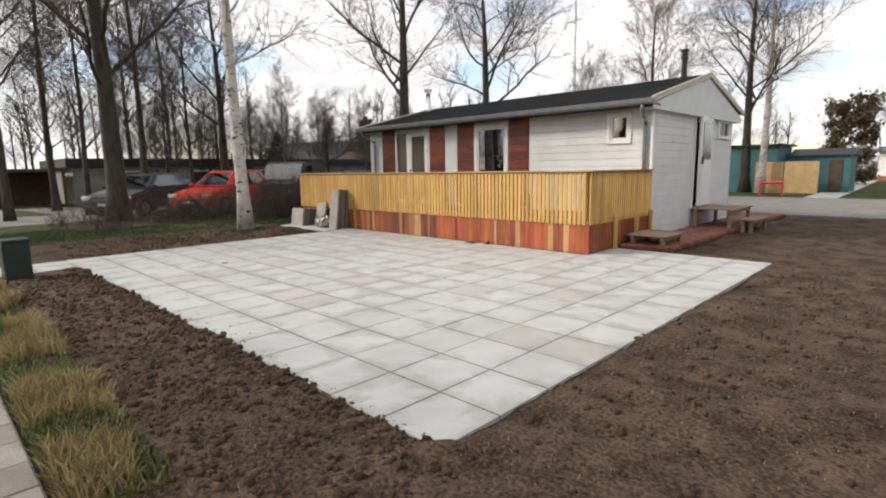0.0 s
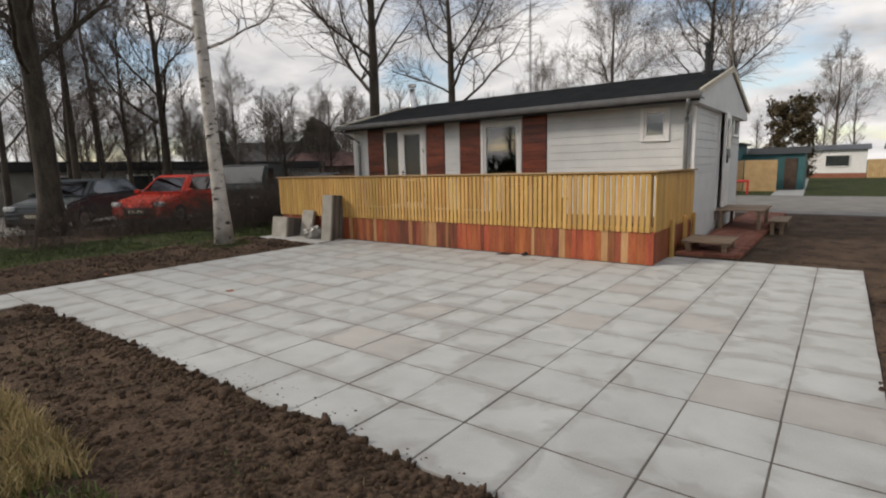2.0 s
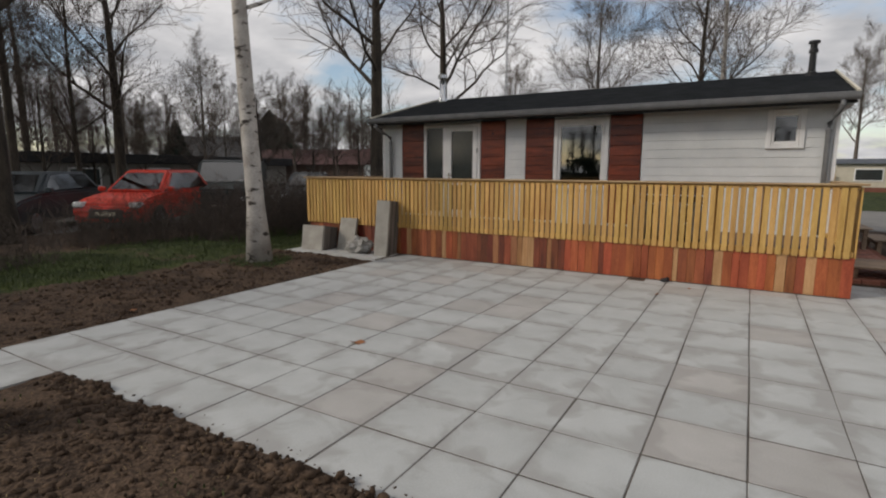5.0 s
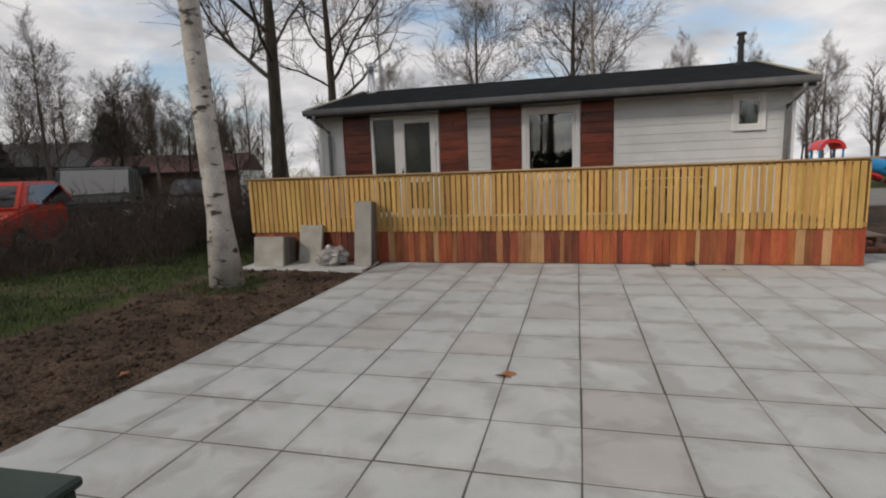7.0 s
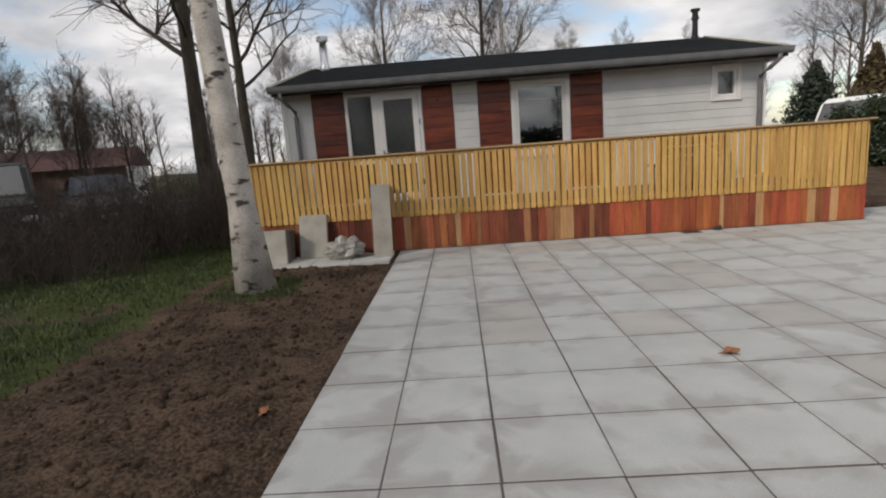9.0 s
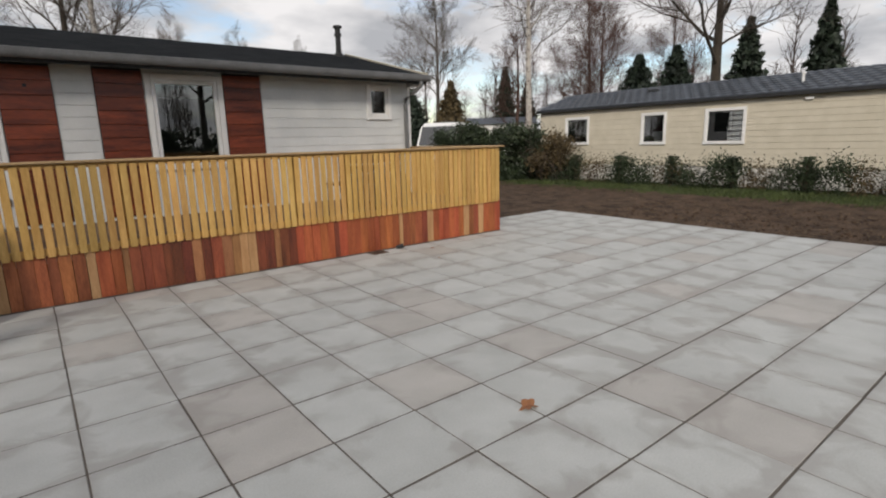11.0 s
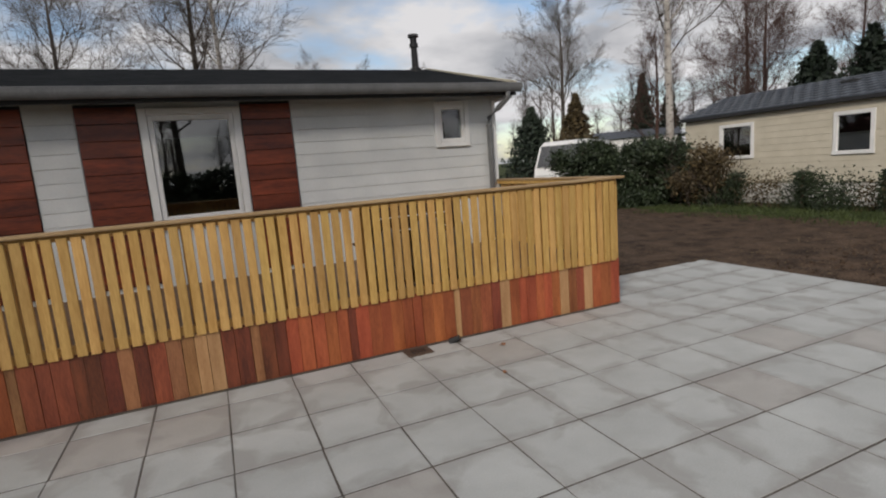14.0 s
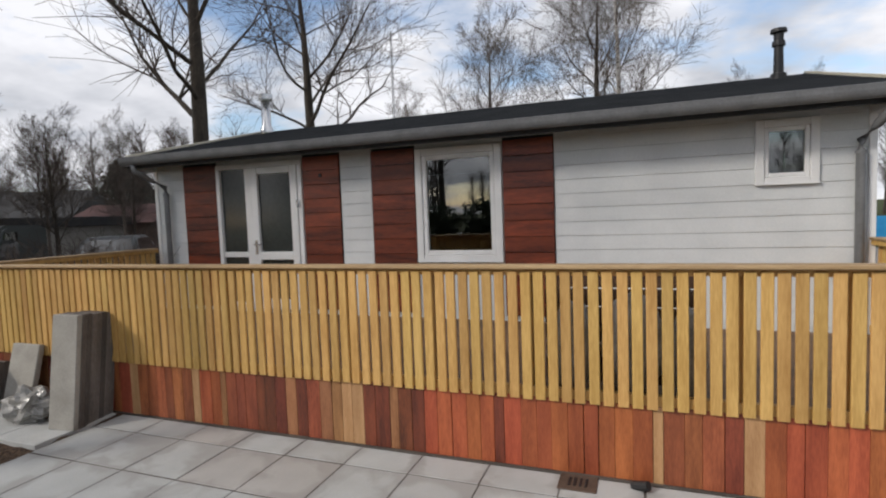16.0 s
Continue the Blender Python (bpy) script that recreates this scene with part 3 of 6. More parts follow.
siding(wall_front, "x", [(WALL_L + 0.03, -12.42), (-9.79, -9.35), (-7.07, WALL_R - 0.03)], 0.055, 2.60, FRONT, -1, M_SIDING, [(BATH[0] - 0.0, BATH[1], BATH[2], BATH[3])])
siding(wall_side, "y", [(FRONT + 0.03, BACK - 0.03)], 0.055, 2.60, WALL_R, 1, M_SIDING, [SIDE_DOOR, SIDE_WIN])
for cx in (WALL_L, WALL_R):
    s = 1 if cx == WALL_R else -1
    box("corner_trim", (min(cx - s * 0.03, cx + s * 0.032), max(cx - s * 0.03, cx + s * 0.032), FRONT - 0.034, FRONT + 0.03, 0.05, 2.61), M_WHITE, chalet, "white corner trim", 0.004)

# Dark red boarded panels between the openings.
for x0, x1 in ((-12.41, -11.81), (-10.36, -9.80), (-9.34, -8.75), (-7.66, -7.08)):
    panel = box("wood_panel", (x0, x1, FRONT - 0.012, FRONT - 0.001, DECK + 0.03, 2.58), M_DARK, chalet, "dark red stained boarded panel")
    zz, k = DECK + 0.04, 0
    while zz < 2.55:
        h = min(0.183, 2.578 - zz)
        ob = part("plank", box_data(0.004, x1 - x0 - 0.004, -0.020, 0, 0, h - 0.006, 0.003), M_PANEL, panel)
        ob.location = (x0, FRONT - 0.013, zz)
        ob.rotation_euler = (0, random.uniform(-0.004, 0.004), 0)
        zz += 0.183
    box("lamp_plate", ((x0 + x1) / 2 - 0.02, (x0 + x1) / 2 + 0.02, FRONT - 0.045, FRONT - 0.033, 2.28, 2.32), M_BLACK, panel) if x0 in (-10.36,) else None


def window_part(parent, x0, x1, z0, z1, y, label, frame_w=0.07, sash=0.05, pane=None):
    bm = bmesh.new()
    f = frame_w
    for d in ((x0, x0 + f, z0, z1), (x1 - f, x1, z0, z1), (x0 + f, x1 - f, z1 - f, z1), (x0 + f, x1 - f, z0, z0 + f)):
        b2 = box_data(d[0], d[1], y - 0.045, y + 0.06, d[2], d[3], 0.006)
        tmp = bpy.data.meshes.new("t")
        b2.to_mesh(tmp)
        b2.free()
        bm.from_mesh(tmp)
        bpy.data.meshes.remove(tmp)
    win = part("window", bm, M_WHITE, parent, label)
    box("sill", (x0, x1, y - 0.056, y - 0.046, z0, z0 + 0.02), M_WHITE, win, bevel=0.003)
    a0, a1, b0, b1, s = x0 + f + 0.001, x1 - f - 0.001, z0 + f + 0.001, z1 - f - 0.001, sash
    for d in ((a0, a0 + s, b0, b1), (a1 - s, a1, b0, b1), (a0 + s, a1 - s, b1 - s, b1), (a0 + s, a1 - s, b0, b0 + s)):
        box("sash", (d[0], d[1], y - 0.028, y + 0.03, d[2], d[3]), M_WHITE, win, bevel=0.007)
    p = box("pane", (a0 + s - 0.004, a1 - s + 0.004, y + 0.002, y + 0.012, b0 + s - 0.004, b1 - s + 0.004), pane or M_GLASS, win)
    p.visible_shadow = False
    return win


window_part(chalet, *WIN, FRONT, "large fixed window with white plastic frame", 0.085, 0.055)
window_part(chalet, *BATH, FRONT, "small white-framed bathroom window", 0.075, 0.04)

# Garden door with its side light.
dx0, dx1, dz0, dz1 = DOOR
door = box("garden_door", (dx0, dx1, FRONT - 0.045, FRONT + 0.06, dz1 - 0.065, dz1), M_WHITE, chalet, "white garden door with tall frosted panes", 0.006)
for a in ((dx0, dx0 + 0.065), (dx1 - 0.065, dx1), (-11.30, -11.19)):
    box("door_post", (a[0], a[1], FRONT - 0.045, FRONT + 0.06, dz0, dz1 - 0.066), M_WHITE, door, bevel=0.006)
box("side_pane", (-11.735, -11.30, FRONT, FRONT + 0.012, 1.31, 2.465), M_FROST, door)
box("side_rail", (-11.735, -11.301, FRONT - 0.03, FRONT + 0.04, 1.235, 1.31), M_WHITE, door, bevel=0.006)
box("side_pane", (-11.735, -11.301, FRONT, FRONT + 0.012, 0.60, 1.235), M_FROST, door)
box("side_rail", (-11.735, -11.301, FRONT - 0.03, FRONT + 0.04, dz0, 0.60), M_WHITE, door, bevel=0.006)
L0, L1 = -11.188, -10.437
for d in ((L0, L0 + 0.11, dz0, 2.463), (L1 - 0.11, L1, dz0, 2.463), (L0 + 0.11, L1 - 0.11, 2.37, 2.463), (L0 + 0.11, L1 - 0.11, 1.20, 1.31), (L0 + 0.11, L1 - 0.11, dz0, 0.66)):
    box("leaf_rail", (d[0], d[1], FRONT - 0.06, FRONT + 0.02, d[2], d[3]), M_WHITE, door, bevel=0.008)
box("pane", (L0 + 0.105, L1 - 0.105, FRONT - 0.02, FRONT - 0.008, 1.305, 2.375), M_FROST, door)
box("pane", (L0 + 0.105, L1 - 0.105, FRONT - 0.02, FRONT - 0.008, 0.655, 1.205), M_FROST, door)
part("handle", tube([(L0 + 0.055, FRONT - 0.062, 1.42), (L0 + 0.055, FRONT - 0.11, 1.42), (L0 + 0.17, FRONT - 0.115, 1.415)], [0.011, 0.011, 0.009], 8), M_STEEL, door, "steel lever handle", smooth=True)
box("lock_plate", (L0 + 0.035, L0 + 0.075, FRONT - 0.066, FRONT - 0.0605, 1.28, 1.47), M_STEEL, door)
for z in (1.9, 0.8):
    box("hinge", (L1 - 0.005, L1 + 0.02, FRONT - 0.075, FRONT - 0.0605, z, z + 0.1), M_STEEL, door)

# Side door, a little ajar, and the small side window.
sd = box("side_door", (0, 0.055, -0.93, 0, 0.0, 2.02), M_WHITE, chalet, "white side door standing slightly ajar", 0.006, pose(WALL_R + 0.05, SIDE_DOOR[1] - 0.005, 0.52, 0, 0, 3.5))
box("door_panel", (0.056, 0.066, -0.80, -0.13, 1.05, 1.90), M_FROST, sd)
box("door_panel", (0.056, 0.066, -0.80, -0.13, 0.12, 0.92), M_WHITE, sd, bevel=0.003)
box("handle", (0.06, 0.10, -0.88, -0.84, 0.95, 1.12), M_BLACK, sd, "black handle", 0.006)
for d in ((SIDE_DOOR[0] - 0.07, SIDE_DOOR[0] - 0.001, 0.45, 2.60), (SIDE_DOOR[1] + 0.001, SIDE_DOOR[1] + 0.07, 0.45, 2.60)):
    box("door_post", (WALL_R - 0.05, WALL_R + 0.045, d[0], d[1], d[2], d[3]), M_WHITE, chalet, bevel=0.006)
sw = box("window", (WALL_R - 0.04, WALL_R + 0.045, SIDE_WIN[0], SIDE_WIN[1], SIDE_WIN[3] - 0.07, SIDE_WIN[3]), M_WHITE, chalet, "small white-framed side window", 0.005)
box("sill", (WALL_R - 0.04, WALL_R + 0.06, SIDE_WIN[0], SIDE_WIN[1], SIDE_WIN[2], SIDE_WIN[2] + 0.07), M_WHITE, sw, bevel=0.005)
for a in (SIDE_WIN[0], SIDE_WIN[1] - 0.08):
    box("frame", (WALL_R - 0.04, WALL_R + 0.045, a, a + 0.08, SIDE_WIN[2] + 0.071, SIDE_WIN[3] - 0.071), M_WHITE, sw, bevel=0.005)
box("pane", (WALL_R - 0.01, WALL_R, SIDE_WIN[0] + 0.078, SIDE_WIN[1] - 0.078, SIDE_WIN[2] + 0.07, SIDE_WIN[3] - 0.07), M_FROST, sw)

# Roof: two felt slopes, gutters, gables with barge boards.
RX0, RX1 = -13.02, -4.03
EY, EZ, RY, RZ = 9.74, 2.70, 12.80, 3.47
slope = (RZ - EZ) / (RY - EY)
part("roof", prism([(EY, EZ), (RY, RZ), (2 * RY - EY - 0.35, EZ + 0.08), (2 * RY - EY - 0.35, EZ + 0.03), (RY, RZ - 0.06), (EY, EZ - 0.05)], "x", RX0, RX1), M_ROOF, chalet, "black roofing felt")
bm = bmesh.new()
for x in np.arange(RX0 + 0.95, RX1, 1.0):
    for a in range(1):
        vs = [bm.verts.new(p) for p in ((x, EY + 0.01, EZ + 0.006), (x + 0.06, EY + 0.01, EZ + 0.006), (x + 0.06, RY, RZ + 0.004), (x, RY, RZ + 0.004))]
        bm.faces.new(vs)
part("felt_seam", bm, M_ROOF, chalet)
box("soffit", (RX0 + 0.02, RX1 - 0.02, EY + 0.02, FRONT - 0.036, 2.595, 2.615), M_DARK, chalet)
box("fascia", (RX0 + 0.01, RX1 - 0.01, EY, EY + 0.019, 2.535, 2.648), M_DARK, chalet, "black fascia board")
gut = [(EY - 0.070 + 0.062 * math.cos(a), 2.665 + (0.075 if math.sin(a) < 0 else 0.02) * math.sin(a) * 1.25) for a in np.linspace(math.pi, math.tau, 11)]
gut += [(EY - 0.012, 2.69), (EY - 0.07, 2.68), (EY - 0.120, 2.69), (EY - 0.136, 2.685)]
part("gutter", prism(gut, "x", RX0 - 0.01, RX1 + 0.02), M_ZINC, chalet, "grey plastic gutter")
for px, sx in ((-4.31, 0.10), (-12.70, -0.12)):
    pts = [(px + sx, EY - 0.065, 2.58), (px + sx, EY - 0.06, 2.50), (px + sx * 0.5, EY + 0.14, 2.38), (px, FRONT - 0.085, 2.27), (px, FRONT - 0.08, 2.18), (px, FRONT - 0.08, DECK + 0.03)]
    part("downpipe", tube(pts, [0.038] * len(pts), 12), M_ZINC, chalet, "grey downpipe", smooth=True)
    for z in (2.15, 1.0):
        part("pipe_clip", tube([(px, FRONT - 0.08, z), (px, FRONT - 0.08, z + 0.03)], [0.045, 0.045], 12), M_ZINC, chalet)
tri = [(EY + 0.06, EZ - 0.09), (RY, RZ - 0.08), (2 * RY - EY - 0.42, EZ - 0.05), (2 * RY - EY - 0.42, 2.51), (EY + 0.06, 2.51)]
part("gable", prism(tri, "x", WALL_R - 0.02, RX1 - 0.035), M_SIDING, chalet, "white gable board")
part("gable", prism(tri, "x", RX0 + 0.035, WALL_L + 0.02), M_SIDING, chalet, "white gable board")
for xa, xb in ((RX1 - 0.03, RX1 + 0.012), (RX0 - 0.012, RX0 + 0.03)):
    part("barge_board", prism([(EY - 0.01, EZ - 0.075), (EY - 0.01, EZ + 0.03), (RY, RZ + 0.03), (RY, RZ - 0.075)], "x", xa, xb), M_TRIM, chalet, "cream barge board")
    part("barge_board", prism([(RY + 0.001, RZ - 0.075), (RY + 0.001, RZ + 0.03), (2 * RY - EY - 0.34, EZ + 0.11), (2 * RY - EY - 0.34, EZ)], "x", xa, xb), M_TRIM, chalet, "cream barge board")
cf = part("black_flue", tube([(-4.46, 12.36, 3.28), (-4.46, 12.36, 3.41), (-4.46, 12.36, 3.42), (-4.46, 12.36, 3.76), (-4.46, 12.36, 3.765), (-4.46, 12.36, 3.83), (-4.46, 12.36, 3.835), (-4.46, 12.36, 3.93)], [0.10, 0.095, 0.062, 0.055, 0.078, 0.075, 0.058, 0.06], 14), M_BLACK, chalet, "black metal flue pipe")
part("cap", tube([(-4.46, 12.36, 3.931), (-4.46, 12.36, 3.94), (-4.46, 12.36, 3.985)], [0.06, 0.098, 0.092], 14), M_BLACK, cf)
sf = part("steel_flue", tube([(-12.57, 12.27, 3.22), (-12.57, 12.27, 3.42), (-12.57, 12.27, 3.46), (-12.57, 12.27, 3.90)], [0.13, 0.115, 0.085, 0.085], 14), M_STEEL, chalet, "shiny steel flue pipe", smooth=True)
part("cap", tube([(-12.57, 12.27, 3.93), (-12.57, 12.27, 3.94), (-12.57, 12.27, 4.03), (-12.57, 12.27, 4.05)], [0.07, 0.13, 0.13, 0.05], 14), M_STEEL, sf)

# ---- deck with its slatted balustrade ----
FX0, FX1, FY = -13.04, -4.14, 7.67
deck = thing("deck", "raised brown timber deck behind the slatted balustrade", "deck")
yy = FY + 0.06
pm = box_data(0, FX1 - FX0 - 0.12, 0, 0.137, -0.027, 0, 0.003)
me = bpy.data.meshes.new("plank")
pm.to_mesh(me)
pm.free()
me.materials.append(M_DECK)
while yy < FRONT - 0.15:
    part("plank", me, None, deck, m=pose(FX0 + 0.06, yy, DECK))
    yy += 0.143
for x in np.arange(FX0 + 0.3, FX1, 1.2):
    box("joist", (x, x + 0.06, FY + 0.06, FRONT - 0.05, -0.02, DECK - 0.03), M_DECK, deck)

fence = thing("balustrade", "new yellow pine slatted balustrade over red hardwood skirting boards", "fence")
SL_Z0, SL_Z1 = 0.485, 1.345
slat = bpy.data.meshes.new("slat")
b = box_data(-0.0325, 0.0325, -0.011, 0.011, SL_Z0, SL_Z1, 0.004)
b.to_mesh(slat)
b.free()
slat.materials.append(M_SLAT)


def slats(a0, a1, turn, fixed):
    a = a0 + 0.034
    while a < a1 - 0.02:
        j = random.uniform(-0.003, 0.003)
        m = pose(a + j, fixed, random.uniform(-0.003, 0.001), 0, random.uniform(-0.12, 0.12), 0) if turn == "x" else pose(fixed, a + j, 0, 0, 0, 90)
        part("slat", slat, None, fence, m=m)
        a += 0.0868


slats(FX0, FX1, "x", FY - 0.012)
slats(FY + 0.02, FRONT - 0.04, "y", FX1 - 0.012)
slats(FY + 0.02, FRONT - 0.04, "y", FX0 + 0.012)
for z0, z1 in ((1.315, 1.36), (0.50, 0.565)):
    box("rail", (FX0 + 0.03, FX1 - 0.03, FY + 0.001, FY + 0.045, z0, z1), M_SLAT, fence, bevel=0.003)
    for fx in (FX1 - 0.07, FX0 + 0.024):
        box("rail", (fx, fx + 0.045, FY + 0.046, FRONT - 0.04, z0, z1), M_SLAT, fence, bevel=0.003)
box("cap_rail", (FX0 - 0.05, FX1 + 0.045, FY - 0.055, FY + 0.075, 1.361, 1.386), M_RAIL, fence, "weathered flat cap rail", 0.005)
for fx in (FX1 - 0.085, FX0 - 0.05):
    box("cap_rail", (fx, fx + 0.13, FY + 0.076, FRONT - 0.05, 1.361, 1.386), M_RAIL, fence, "weathered flat cap rail", 0.005)
for x in (-12.97, -11.55, -9.46, -8.33, -7.64, -6.93, -5.68, -5.12, -4.24):
    box("post", (x - 0.034, x + 0.034, FY + 0.0455, FY + 0.11, -0.02, 1.355), M_SLAT, fence, bevel=0.004)
for y in (8.55, 9.4, 10.02):
    box("post", (FX1 - 0.001, FX1 + 0.06, y - 0.032, y + 0.032, -0.02, 0.60), M_SLAT, fence, bevel=0.004)
box("sand_strip", (FX0, FX1, 7.652, FY + 0.03, -0.05, 0.003), M_JOINT, deck)

# Skirting boards of mixed widths and reds.
rng = random.Random(11)
cache = {}
TONES = {"red": M_SKIRT, "dark": M_SKIRT_DARK, "bright": M_SKIRT_BRIGHT, "pale": M_SKIRT_LIGHT, "brown": M_SKIRT_BROWN}
# Runs of boards of one tone, each given by its end.
RUNS = ((-12.2, "red"), (-11.75, "brown"), (-11.1, "dark"), (-10.62, "red"), (-10.52, "pale"), (-9.88, "red"), (-9.80, "pale"), (-9.57, "bright"), (-9.51, "brown"), (-9.19, "red"),
        (-8.90, "dark"), (-8.80, "brown"), (-8.70, "dark"), (-8.58, "red"), (-8.38, "brown"), (-8.19, "pale"), (-7.97, "dark"), (-7.90, "brown"), (-7.69, "dark"), (-7.17, "bright"),
        (-7.10, "dark"), (-6.15, "bright"), (-6.09, "pale"), (-5.65, "red"), (-5.54, "pale"), (-4.94, "bright"), (-4.83, "pale"), (-4.63, "red"), (-4.52, "pale"), (FX1 - 0.01, "bright"))
run_x = FX0 + 0.05
for run_end, tone in RUNS:
    count = max(1, round((run_end - run_x) / 0.108))
    cuts = [run_x + (run_end - run_x) * (k + (rng.uniform(-0.14, 0.14) if 0 < k < count else 0)) / count for k in range(count + 1)]
    for c0, c1 in zip(cuts, cuts[1:]):
        w = round(c1 - c0, 2)
        if (w, tone) not in cache:
            b = box_data(-w / 2 + 0.0015, w / 2 - 0.0015, -0.01, 0.01, 0.004, 0.497, 0.002)
            me = bpy.data.meshes.new("board")
            b.to_mesh(me)
            b.free()
            me.materials.append(TONES[tone])
            cache[w, tone] = me
        part("board", cache[w, tone], None, fence, m=pose((c0 + c1) / 2, FY + 0.014 + rng.uniform(-0.002, 0.002), 0, 0, rng.uniform(-0.1, 0.1), 0))
    run_x = run_end
side_board = next(me for (w, tone), me in cache.items() if tone == "red" and w > 0.1)
for fx in (FX1 - 0.03, FX0 + 0.03):
    y = FY + 0.09
    while y < FRONT - 0.08:
        part("board", side_board, None, fence, m=pose(fx, y, 0, 0, 0, 90))
        y += 0.118

# ---- dark bench and grey sacks on the deck, behind the slats ----
bench = thing("garden_bench", "dark brown wooden bench standing behind the balustrade slats", "bench", m=pose(-6.36, 8.02, DECK))
for z in (0.30, 0.43, 0.56, 0.69):
    box("back_slat", (-0.50, 0.50, 0.0, 0.03, z, z + 0.118), M_BENCH, bench, bevel=0.005)
for y in (0.05, 0.17, 0.29, 0.41):
    box("seat_slat", (-0.50, 0.50, y, y + 0.10, 0.40, 0.428), M_BENCH, bench, bevel=0.005)
for x in (-0.46, 0.40):
    box("back_leg", (x, x + 0.06, 0.031, 0.049, 0.0, 0.80), M_BENCH, bench, bevel=0.005)
    box("front_leg", (x, x + 0.06, 0.44, 0.50, 0.0, 0.399), M_BENCH, bench, bevel=0.005)
box("apron", (-0.50, 0.50, 0.004, 0.026, 0.02, 0.285), M_BENCH, bench, bevel=0.005)
for k, (x, w, h) in enumerate(((-6.66, 0.17, 0.60), (-6.26, 0.20, 0.66), (-5.93, 0.11, 0.58))):
    bm = bmesh.new()
    bmesh.ops.create_icosphere(bm, subdivisions=4, radius=1)
    for v in bm.verts:
        q = 1 + 0.16 * noise.noise(v.co * 2.2 + Vector((k * 5, 0, 0))) + 0.09 * noise.noise(v.co * 6)
        v.co = Vector((v.co.x * w * q, v.co.y * 0.085 * q, max((v.co.z * q + 1) * h / 2, 0)))
    tagged(part("grey_sack", bm, M_BAG, m=pose(x, 7.895, DECK + 0.001), smooth=True), "limp grey sack leaning behind the balustrade", "sack", "sacks on the deck")

# ---- steps and brick path by the side ----
def platform(label, x0, x1, y0, y1, z, legs=True):
    st = thing("wooden_step", label, "step")
    n = max(3, int((y1 - y0) / 0.15))
    d = (y1 - y0) / n
    for i in range(n):
        box("plank", (x0, x1, y0 + i * d + 0.005, y0 + (i + 1) * d - 0.005, z - 0.028, z), M_PALLET, st, bevel=0.004)
    for x in (x0 + 0.06, x1 - 0.13):
        box("bearer", (x, x + 0.07, y0 + 0.03, y1 - 0.03, z - 0.10, z - 0.029), M_PALLET, st, bevel=0.004)
        for y in (y0 + 0.06, y1 - 0.13):
            box("leg", (x, x + 0.07, y, y + 0.07, -0.04, z - 0.101), M_PALLET, st, bevel=0.004)
    return st


platform("low weathered wooden step beside the balustrade", -4.05, -3.33, 8.85, 9.75, 0.24)
platform("weathered wooden landing below the side door", -4.15, -3.25, 12.3, 13.9, 0.48)
platform("low weathered wooden step before the side door", -3.2, -2.85, 12.4, 13.7, 0.26)
path = thing("brick_path", "low red brick path along the side of the chalet", "path", kind="structure")
box("bed", (-4.12, -3.18, 8.70, 17.0, -0.06, 0.02), M_SOIL, path)
brick = bpy.data.meshes.new("brick")
b = box_data(-0.1, 0.1, -0.0485, 0.0485, 0, 0.06, 0.005)
b.to_mesh(brick)
b.free()
brick.materials.append(M_BRICK)
yb, r = 8.78, 0
while yb < 16.9:
    for k in range(4):
        part("brick", brick, None, path, m=pose(-4.0 + 0.21 * k + (0.1 if r % 2 else 0), yb, 0.012 + random.uniform(-0.004, 0.004), random.uniform(-1, 1), random.uniform(-1, 1), random.uniform(-1, 1)))
    yb += 0.104
    r += 1

# ---- stacks of concrete by the balustrade ----
pad = thing("paving_pad", "strip of concrete slabs under the leftover stacks", "paving", kind="structure")
for i in range(4):
    box("slab", (-12.88 + 0.53 * i, -12.36 + 0.53 * i, 6.86 + 0.02 * i, 7.62, -0.05, 0.012), M_TILE, pad, bevel=0.004)

kerbs = thing("edging_stack", "upright stack of grey concrete edging boards leaning on the balustrade", "concrete boards", m=pose(-10.87, 7.19, 0.012, -6, 2.0, 10))
for i in range(8):
    # Only the front board is light; the shaded flank is coloured into the rest.
    box("edging_board", (-0.13 + 0.002 * (i % 3), 0.125 + 0.003 * (i % 2), i * 0.053, i * 0.053 + 0.0515, 0, 0.985 + 0.004 * (i % 3)), M_EDGING if i == 0 else M_EDGING_SHADED, kerbs, bevel=0.005)
tiles_st = thing("tile_stack", "stack of grey concrete paving tiles standing on edge", "paving tiles", m=pose(-12.43, 7.10, 0.012, -9, 0, 3))
for i in range(8):
    # Every tile behind the front one carries the side shade in its colour.
    box("tile", (-0.25 + 0.004 * (i % 2), 0.25 + 0.005 * (i % 3), i * 0.054, i * 0.054 + 0.052, 0, 0.47 + 0.005 * (i % 2)), M_EDGING if i == 0 else M_EDGING_SHADED, tiles_st, bevel=0.005)
loose = thing("leaning_slab", "single weathered concrete slab leaning on the skirting", "slab", m=pose(-11.90, 7.44, 0.012, -14, 0, 0))
box("slab", (-0.2, 0.2, 0, 0.055, 0, 0.62), M_EDGING, loose, bevel=0.008)
bm = bmesh.new()
bmesh.ops.create_icosphere(bm, subdivisions=4, radius=1)
for v in bm.verts:
    k = 1 + 0.35 * noise.noise(v.co * 2.2) + 0.16 * noise.noise(v.co * 6) + 0.05 * noise.noise(v.co * 15)
    v.co = Vector((v.co.x * 0.25 * k, v.co.y * 0.17 * k, max(v.co.z * 0.17 * k, -0.12) + 0.12))
tagged(part("plastic_bag", bm, M_BAG, m=pose(-11.42, 7.30, 0.014)), "crumpled translucent plastic bag of rubble", "bag")

